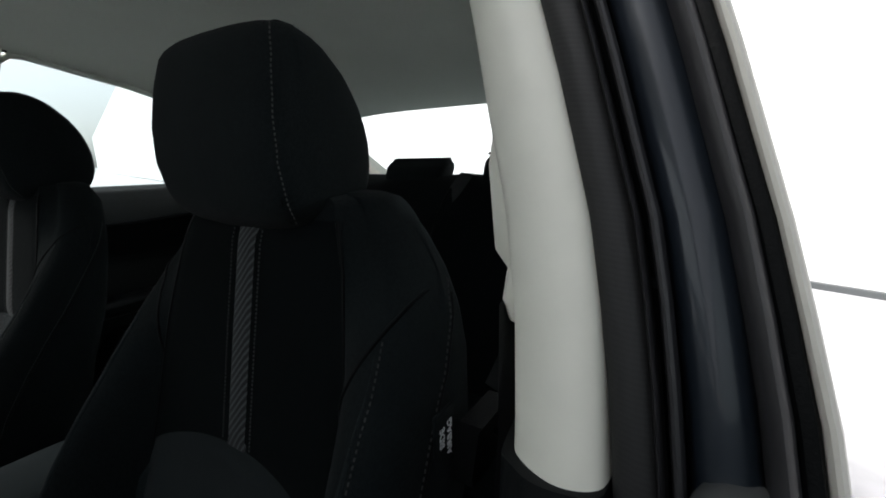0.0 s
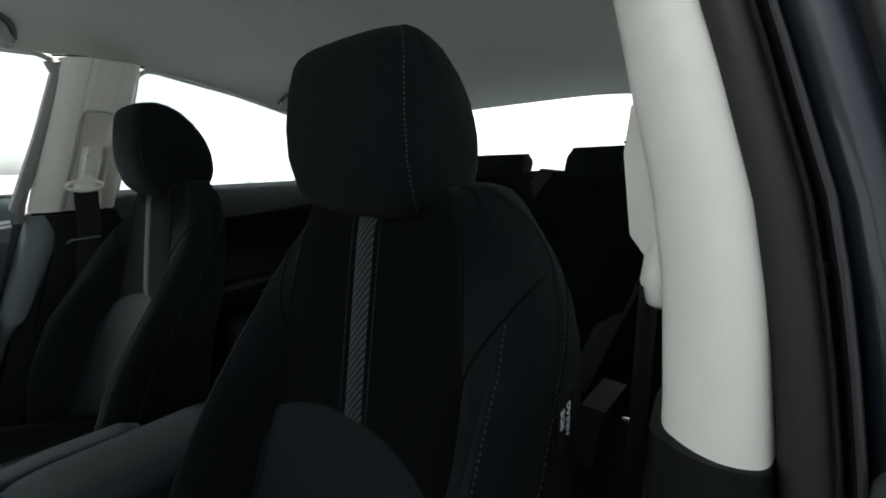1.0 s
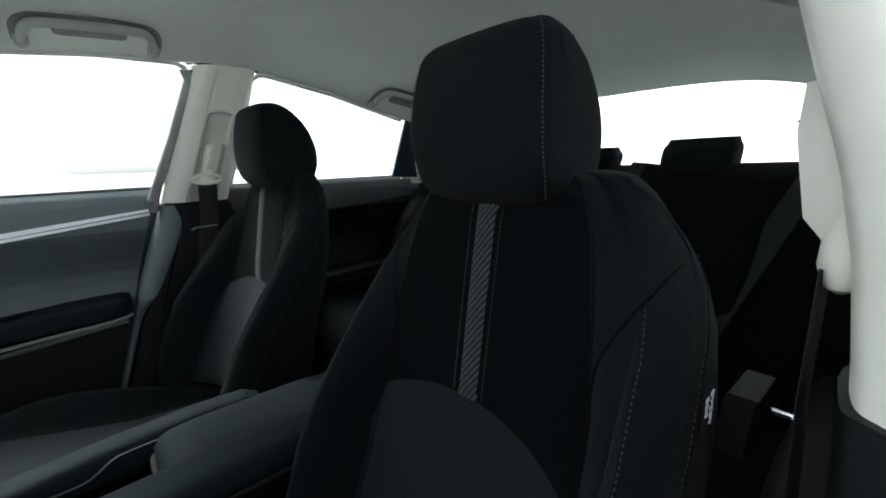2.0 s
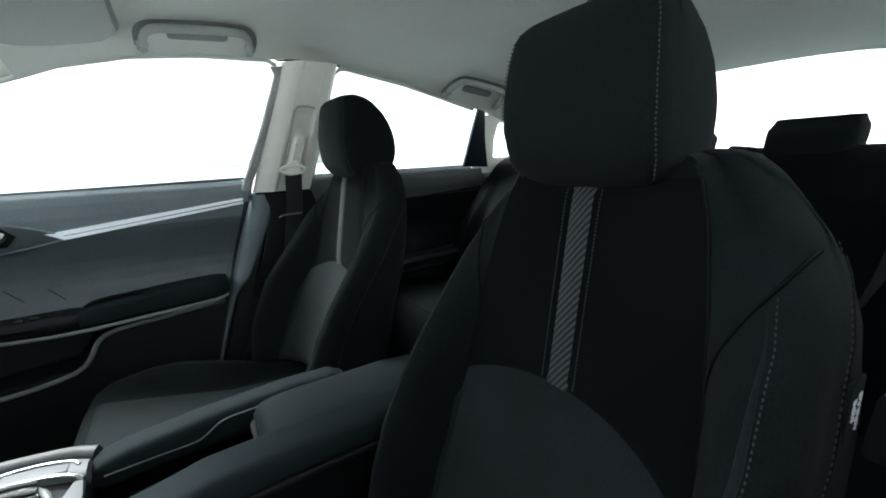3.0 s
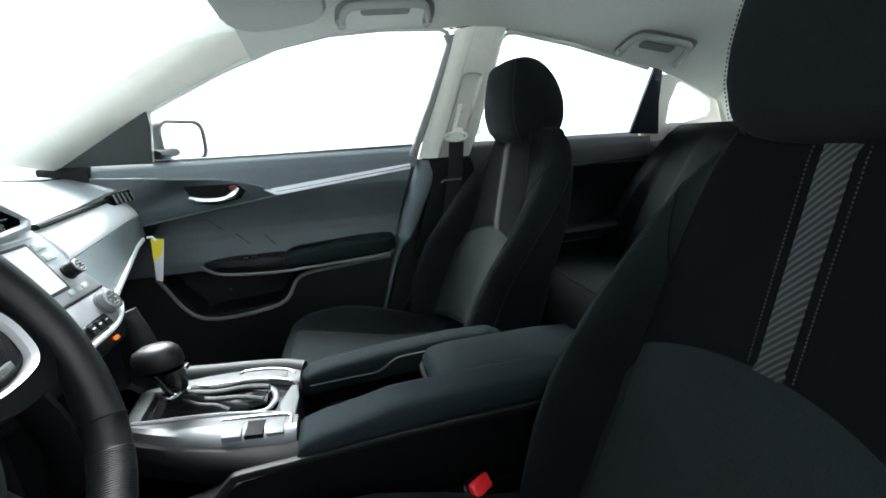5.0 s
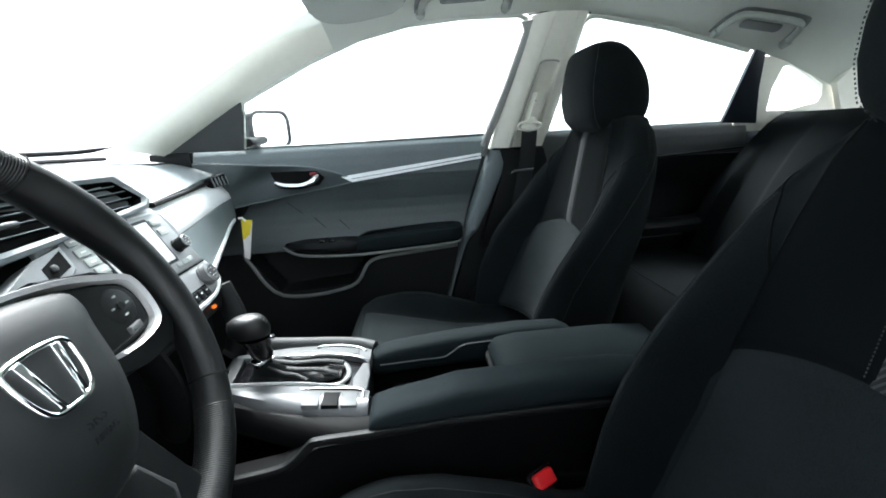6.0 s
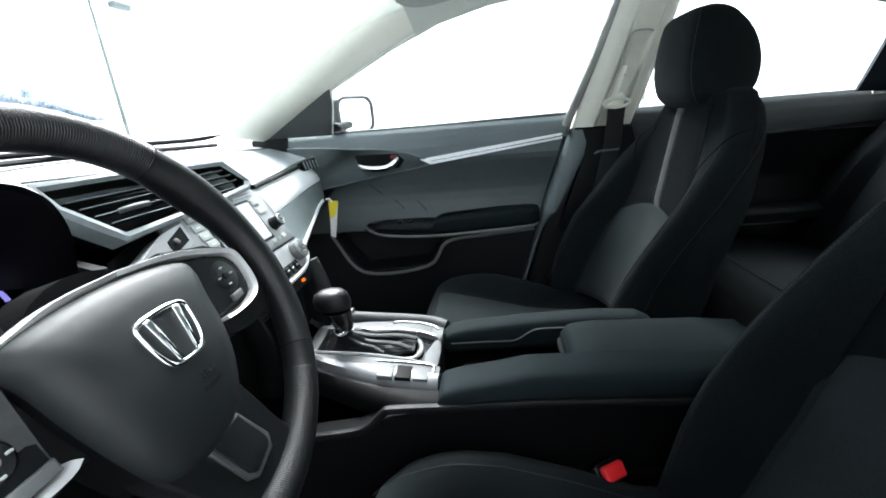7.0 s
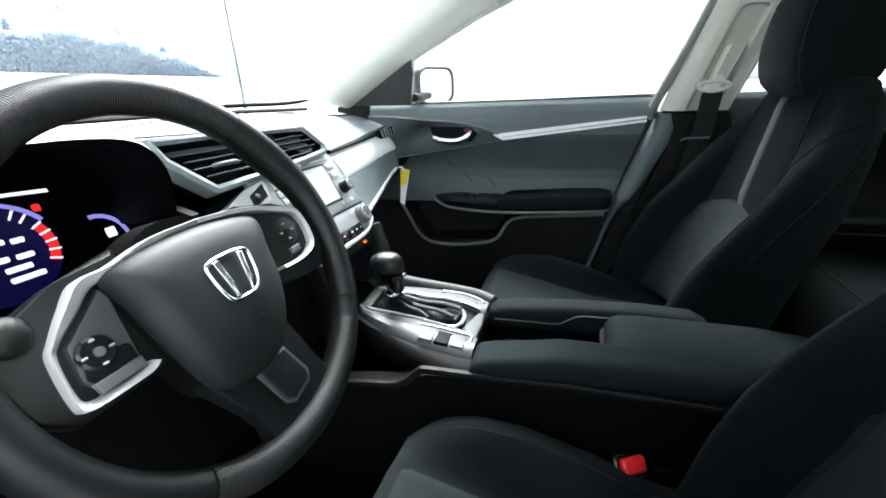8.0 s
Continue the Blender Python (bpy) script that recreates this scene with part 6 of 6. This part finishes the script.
# ---- steering wheel ----
def steering_wheel():
    A = radians(23.3)
    O, K = Vector((0.399, -0.013, 0.851)), 1.06
    up, out = Vector((0, -math.sin(A), math.cos(A))), Vector((0, math.cos(A), math.sin(A)))

    def at(p, q, h):
        return O + (Vector((1, 0, 0)) * p + up * q + out * h) * K
    w = thing("steering_wheel", O - up * 0.19, "black leather steering wheel with silver spoke trim", "steering wheel")
    R, LOW = 0.1675, -0.0065

    def rim(a0, a1, name, mat, ribs=False, label=""):
        n = int(abs(a1 - a0) * (4.2 if ribs else 0.4))
        rings = []
        for i in range(n + 1):
            a = radians(a0 + (a1 - a0) * i / n)
            c = at(R * math.cos(a), R * math.sin(a) + LOW, 0)
            rad = Vector((1, 0, 0)) * math.cos(a) + up * math.sin(a)
            thumb = 0.004 * max(math.exp(-((math.degrees(a) % 360 - 35) / 14) ** 2), math.exp(-((math.degrees(a) % 360 - 145) / 14) ** 2))
            g = (0.0 if i % 3 == 0 else 0.0005 if a0 < 180 else 0.0004) if ribs else 0.0
            rings.append([c + rad * K * ((0.0155 + g) * math.cos(t) - thumb) + out * K * (0.0175 + g + thumb) * math.sin(t) for t in (2 * math.pi * k / 18 for k in range(18))])
        return part(name, loft(rings), mat, w, label, 30 if ribs else 80)
    rim(51, 129, "upper_grip", LEATHER, True, "ribbed black upper grip")
    rim(129, 224, "side_grip", LEATHER)
    rim(-54, 51, "side_grip", LEATHER)
    rim(224, 306, "lower_grip", LEATHER, True, "ribbed black lower grip")
    for a in (51, 129, 214, 306):
        q = radians(a)
        c = at(R * math.cos(q), R * math.sin(q) + LOW, 0)
        rad = Vector((1, 0, 0)) * math.cos(q) + up * math.sin(q)
        part("grip_seam", sweep([c + rad * 0.0176 * math.cos(t) + out * 0.0196 * math.sin(t) for t in (2 * math.pi * k / 20 for k in range(20))], 0.0008, n=5, loop=True), DARK, w)
    # airbag pad: a tall shield
    pad = curve([(-0.066, 0.008, 0), (-0.070, 0.030, 0), (-0.056, 0.040, 0), (0.0, 0.046, 0), (0.056, 0.040, 0), (0.070, 0.030, 0), (0.066, 0.008, 0), (0.060, -0.03, 0), (0.048, -0.070, 0), (0.032, -0.095, 0), (0.0, -0.104, 0), (-0.032, -0.095, 0), (-0.048, -0.070, 0), (-0.060, -0.03, 0), (-0.066, 0.008, 0)], 4)[:-1]
    def pad_ring(k, h):
        ring = []
        for p in pad:
            a, b = p.x * k * 1.04 + 0.013, (p.y * 0.84 if p.y > 0 else p.y) * k - 0.03 * (1 - k)
            ring.append(at(a, b, h - 3.0 * max(-b - 0.02, 0) ** 2 - 2.2 * max(abs(a - 0.013) - 0.02, 0) ** 2))
        return ring
    # cover's side in near-black, painting the deep shadow between pad and spokes
    part("pad_side_shade", loft([pad_ring(k, h) for k, h in ((0.97, -0.022), (0.985, 0.010), (1.0, 0.016))]), DARK, w, "side of the airbag cover, blackened to imitate deep shade")
    part("airbag_pad", loft([pad_ring(k, h) for k, h in ((0.99, 0.015), (1.0, 0.0165), (0.99, 0.0205), (0.955, 0.0265), (0.87, 0.0315), (0.65, 0.0352), (0.35, 0.036), (0.1, 0.0362))]), PAD, w, "grained dark grey airbag cover")
    part("hub", turned([(0.06, -0.09), (0.075, -0.05), (0.07, -0.015)], O + up * -0.01, out, 28), DARK, w)
    # side spokes with their switches
    for s in (-1, 1):
        spoke = [(s * 0.060, 0.046), (s * 0.105, 0.036), (s * 0.142, 0.022), (s * 0.155, -0.005), (s * 0.150, -0.036), (s * 0.134, -0.052), (s * 0.095, -0.050), (s * 0.055, -0.045), (s * 0.062, 0.0)]
        part("spoke", prism(spoke, -0.018, 0.002, at, 0.004), LEATHER if s > 0 else HARD, w)
        # silver trim: a thin arc over the pad, then a broad flat band round the switches
        rail = [(0.0, 0.044, 0.040, 0.020), (0.045, 0.042, 0.036, 0.019), (0.078, 0.034, 0.026, 0.017), (0.097, 0.032, 0.025, 0.014), (0.110, 0.020, 0.0135, 0.012), (0.124, 0.004, 0.0005, 0.010), (0.130, -0.006, -0.008, 0.009), (0.133, -0.036, -0.034, 0.009), (0.129, -0.045, -0.040, 0.010), (0.110, -0.046, -0.0415, 0.012), (0.089, -0.045, -0.041, 0.014), (0.081, -0.041, -0.038, 0.015)]
        inner_p = [0.0, 0.043, 0.073, 0.089, 0.1025, 0.1185, 0.1245, 0.1270, 0.1225, 0.107, 0.089, 0.083]
        if s < 0:
            rail = [(0.0, 0.044, 0.040, 0.020), (0.037, 0.042, 0.038, 0.019), (0.070, 0.037, 0.033, 0.017), (0.095, 0.031, 0.027, 0.014), (0.120, 0.023, 0.0195, 0.012), (0.130, 0.015, 0.012, 0.010), (0.134, 0.0, 0.0, 0.009), (0.132, -0.018, -0.016, 0.009), (0.123, -0.027, -0.024, 0.010), (0.105, -0.031, -0.028, 0.012), (0.085, -0.032, -0.029, 0.014), (0.066, -0.031, -0.028, 0.015)]
            inner_p = [0.0, 0.036, 0.068, 0.092, 0.117, 0.1255, 0.129, 0.127, 0.119, 0.104, 0.084, 0.067]
        outer = curve([(po, qo, h) for po, qo, _, h in rail], 4)
        inner = curve([(pi, qi, h) for (_, _, qi, h), pi in zip(rail, inner_p)], 4)
        lean = 0.005 if s > 0 else 0.001
        rings = []
        for a, b in zip(outer, inner):
            m1, m2 = a.lerp(b, 0.15), a.lerp(b, 0.7)
            rings.append([at(s * a.x, a.y, a.z - 0.012), at(s * a.x, a.y, a.z), at(s * m1.x, m1.y, a.z + 0.0015), at(s * m2.x, m2.y, a.z - lean * 0.45), at(s * b.x, b.y, a.z - lean), at(s * b.x, b.y, a.z - 0.014)])
        part("silver_trim", loft(rings), BRIGHT, w, "satin silver spoke trim", 50)
        low = -0.036 if s > 0 else -0.023
        part("switch_panel", prism([(s * 0.080, 0.026), (s * 0.098, 0.012), (s * 0.119, -0.004), (s * 0.122, low + 0.008), (s * 0.117, low), (s * 0.086, low - 0.003), (s * 0.088, -0.015)] if s > 0 else [(s * 0.056, 0.034), (s * 0.092, 0.026), (s * 0.117, 0.016), (s * 0.122, 0.0), (s * 0.118, low + 0.004), (s * 0.108, low), (s * 0.056, low - 0.003)], 0.0, 0.008, at, 0.002), COVER if s > 0 else HARD, w, "grey switch panel" if s > 0 else "dark switch panel")
        if s > 0:
            part("switch_field", prism([(0.092, -0.018), (0.118, -0.020), (0.1205, low + 0.008), (0.116, low + 0.001), (0.088, low - 0.002), (0.088, -0.020)], 0.0075, 0.0088, at, 0.001), HARD, w, "black lower switch field")
        cp, cq = (0.108, -0.015) if s > 0 else (-0.099, 0.002)
        k = part("switch_ring", turned([(0.0125, 0), (0.0125, 0.004), (0.0105, 0.006)] if s > 0 else [(0.017, 0), (0.017, 0.002), (0.0155, 0.003)], at(cp, cq, 0.006), out, 28), GLOSS if s > 0 else LEATHER, w)
        part("switch_centre", turned([(0.0035, 0), (0.0035, 0.003)], at(cp, cq, 0.011 if s > 0 else 0.0075), out, 16), GREY if s > 0 else HARD, k)
        for a in (0, 90, 180, 270):
            part("switch_mark", block(*sum(((c - e, c + e) for c, e in zip(at(cp + 0.0085 * math.cos(radians(a)), cq + 0.0085 * math.sin(radians(a)), 0.0118 if s > 0 else 0.0092), (0.002, 0.0006, 0.0009))), ()), 0.0004, 1), POLE, k)
        part("switch_bar", prism([(0.088, -0.031), (0.120, -0.032), (0.119, -0.040), (0.088, -0.039)] if s > 0 else [(-0.090, -0.016), (-0.104, -0.015), (-0.103, -0.021), (-0.090, -0.022)], 0.008, 0.0125, at, 0.0015), GREY, w)
    # lower spoke with its inlay
    part("lower_spoke", prism([(-0.044, -0.070), (0.060, -0.070), (0.055, -0.088), (0.036, -0.126), (0.030, -0.145), (0.032, -0.162), (-0.058, -0.160), (-0.062, -0.142), (-0.046, -0.110)], -0.016, 0.004, at, 0.004), HARD, w)
    part("spoke_inlay", prism([(0.018, -0.100), (-0.023, -0.096), (-0.036, -0.130), (-0.031, -0.141), (-0.004, -0.147), (0.006, -0.140)], 0.004, 0.0065, at, 0.002), COVER, w, "grey spoke inlay rim")
    part("inlay_face", prism([(0.014, -0.100), (-0.020, -0.097), (-0.031, -0.130), (-0.027, -0.137), (-0.004, -0.142), (0.003, -0.136)], 0.0065, 0.0080, at, 0.001), LEATHER, w)
    # badge: plain chrome frame with two uprights
    def curve2(pts):
        return [(v.x, v.y) for v in curve([(a, c, 0) for a, c in pts + pts[:1]], 4)[:-1]]

    def badge(p, q, h):
        return at(p * 0.93 + 0.007, q * 0.93 - 0.012, h + 0.0352)
    frame_line = [badge(p, q, 0.0) for p, q in [(0.8 * a, 0.85 * c) for a, c in curve2([(-0.030, 0.016), (-0.024, 0.0225), (0.0, 0.0245), (0.024, 0.0225), (0.030, 0.016), (0.027, -0.005), (0.021, -0.019), (0.012, -0.0235), (-0.012, -0.0235), (-0.021, -0.019), (-0.027, -0.005)])]]
    bd = part("badge", sweep(frame_line, 0.0026, 0.0022, side=out, n=10, loop=True), CHROME, w, "plain chrome badge frame")
    part("badge_field", prism([(-0.020, 0.015), (0.020, 0.015), (0.014, -0.017), (-0.014, -0.017)], -0.002, 0.0, badge), PAD, bd)
    for s in (-1, 1):
        part("badge_bar", prism([(s * 0.017, 0.018), (s * 0.0105, 0.0185), (s * 0.006, -0.018), (s * 0.011, -0.017)], -0.001, 0.003, badge, 0.001), CHROME, bd)
    m = Matrix.Translation(at(0.003, -0.046, 0.0332)) @ Matrix((Vector((-1, 0, 0)), up, out)).transposed().to_4x4()
    for k, (words, size) in enumerate((("SRS", 0.011), ("AIRBAG", 0.006))):
        lettering("lettering", words, size, m @ pose(0, -0.011 * k, 0.0006), HARD, w, "embossed words")
    # stalks behind the wheel
    for s in (1, -1):
        st = thing("control_stalk", at(s * 0.05, 0.0, -0.075), "black column stalk behind the steering wheel", "stalk", group="column stalks")
        part("arm", sweep([at(s * 0.04, 0.0, -0.075), at(s * 0.07, 0.006, -0.068), at(s * 0.10, 0.010, -0.060)], 0.008, n=12), HARD, st)
        part("tip", turned([(0.009, 0), (0.013, 0.004), (0.013, 0.03), (0.010, 0.036)], at(s * 0.098, 0.012, -0.06) + Vector((0, 0, -0.012 if s > 0 else 0)), Vector((s, 0.3, 0)), 18), GLOSS, st)
        if s > 0:
            part("end_knob", turned([(0.0135, -0.010), (0.0135, 0.000), (0.0125, 0.0035), (0.009, 0.0062), (0.004, 0.0074), (0.0005, 0.0078)], at(0.1375, 0.0165, 0.002), out, 24), LEATHER, st, "round glossy black stalk end")


steering_wheel()


def pedal(x, y, z, w, h, label):
    p = thing("pedal", (x, y, z), label, "pedal", group="pedals")
    part("pad", prism(rounded(w, h, 0.008, 4), -0.006, 0.006, lambda a, b, k: (x + a, y + k * 0.8 - b * 0.55, z + b * 0.85 + k * 0.5), 0.003), SEAL, p)
    for k in (-1, 0, 1):
        part("grip_bar", prism(rounded(w * 0.8, 0.0025, 0.001, 2, 0.0, k * h * 0.5), 0.006, 0.008, lambda a, b, q: (x + a, y + q * 0.8 - b * 0.55, z + b * 0.85 + q * 0.5), 0.0008), CHROME, p, "bright pedal edge")
    part("arm", sweep([(x, y - 0.005, z), (x, y - 0.10, z + 0.12), (x, y - 0.14, z + 0.25)], 0.006, 0.012, n=8), DARK, p)


pedal(0.36, -0.30, 0.48, 0.032, 0.024, "black rubber brake pedal with metal grip bars")
pedal(0.255, -0.34, 0.43, 0.020, 0.045, "black rubber accelerator pedal with metal grip bars")


# ---- outside ----
def ground_z(x, y):
    return 4.2 * smooth((-y - 22 - 0.1 * x) / 26)


def ground():
    bm = bmesh.new()
    ticks = sorted({0.0, *(sgn * 1.35 ** k for k in range(-2, 27) for sgn in (-1, 1))})
    v = [[bm.verts.new((x, y, ground_z(x, y) if abs(x) < 300 and y > -300 else 4.2 * (y < -48))) for x in ticks] for y in ticks]
    for j in range(len(ticks) - 1):
        for i in range(len(ticks) - 1):
            bm.faces.new((v[j][i], v[j][i + 1], v[j + 1][i + 1], v[j + 1][i]))
    return bm


tagged(link("ground", ground(), CONCRETE), "pale wet concrete lot rising to a bank", "ground", kind="structure")


def far_trees():
    """A distant belt of bare trees over a low hedge, built of fine twig clumps."""
    bm = bmesh.new()
    rnd = random.Random(4)

    def clump(c, size):
        d = Vector((rnd.uniform(-1, 1), rnd.uniform(-1, 1), rnd.uniform(-0.2, 1.2))).normalized() * size
        s = d.orthogonal().normalized() * size * rnd.uniform(0.3, 0.6)
        w = d.cross(s).normalized() * size * 0.4
        q = [bm.verts.new(p) for p in (c - d, c + s, c + d, c - s, c + w, c - w)]
        bm.faces.new(q[:4])
        bm.faces.new((q[0], q[4], q[2], q[5]))
    for x, h, w in ((-34.0, 6.6, 0.16), (-39.6, 8.6, 0.34), (-46.0, 7.0, 0.30), (-26.0, 8.0, 0.4), (-19.0, 6.5, 0.35), (-52.5, 5.2, 0.3)):
        y = -60 + rnd.uniform(-2, 2)
        z = ground_z(x, y) - 0.3
        for n in range(900):
            t, a = rnd.uniform(0.3, 1), rnd.uniform(0, 2 * math.pi)
            r = h * w * math.sin(math.pi * min(0.1 + t * 0.86, 1)) * rnd.uniform(0.05, 1) ** 0.6
            clump(Vector((x + r * math.cos(a), y + r * math.sin(a), z + h * t)), rnd.uniform(0.10, 0.26))
        stem = [bm.verts.new(p) for p in ((x - 0.2, y, z), (x + 0.2, y, z), (x + 0.06, y, z + h * 0.8), (x - 0.06, y, z + h * 0.8))]
        bm.faces.new(stem)
    for k in range(30000):
        x = rnd.uniform(-62, -12)
        top = (4.4 + 0.35 * math.sin(x * 0.3) + 0.25 * math.sin(x * 0.83)) * smooth((x + 62) / 20)
        clump(Vector((x, -56 + rnd.uniform(-1, 1), ground_z(x, -56) + rnd.uniform(0, max(top, 0.3)))), rnd.uniform(0.16, 0.36))
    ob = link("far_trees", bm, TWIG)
    tagged(ob, "distant belt of bare trees and hedge, haze painted as blue-grey", "trees", kind="stuff")


far_trees()


def lamp_post():
    p = thing("street_lamp", (-21.9, -20.0, 0.0), "thin pale lot lamp post with one lamp head", "street lamp")
    part("pole", turned([(0.10, 0), (0.09, 4), (0.06, 9.5)], (-21.9, -20, 0), (0, 0, 1), 12), POST, p)
    part("arm", sweep([(-21.9, -20, 9.3), (-22.8, -20, 9.2), (-23.6, -20, 8.7)], 0.05, n=8), POST, p)
    part("lamp_head", block(-24.5, -23.3, -20.25, -19.75, 8.25, 8.6, 0.1), POST, p)



lamp_post()


def wiper():
    w = thing("wiper", (-0.3, -0.62, 0.97), "black windscreen wiper lying along the glass base", "wiper")
    part("blade", sweep(curve([(0.05, -0.70, 0.985), (-0.32, -0.62, 0.986), (-0.50, -0.585, 0.985), (-0.60, -0.55, 0.993)], 5), 0.006, 0.008, n=8, taper=lambda k: 1 - 0.8 * smooth((k - 0.8) / 0.2)), DARK, w)


wiper()
tagged(link("wall_outside", sheet(lambda u, v: (-150 + 166 * u, 5.22 - 0.31 * (166 * u - 150), 0.0 + 9.5 * v), 40, 4, (0.06, 0.19, 0)), PLASTER), "white plastered building wall behind the car", "wall", kind="structure")
tagged(link("kerb", sheet(lambda u, v: (-150 + 166 * u, 5.20 - 0.31 * (166 * u - 150), 0.0 + 0.05 * v), 40, 1, (-0.02, -0.04, 0)), GREY), "dark grey base strip along the white wall", "skirting", kind="structure")
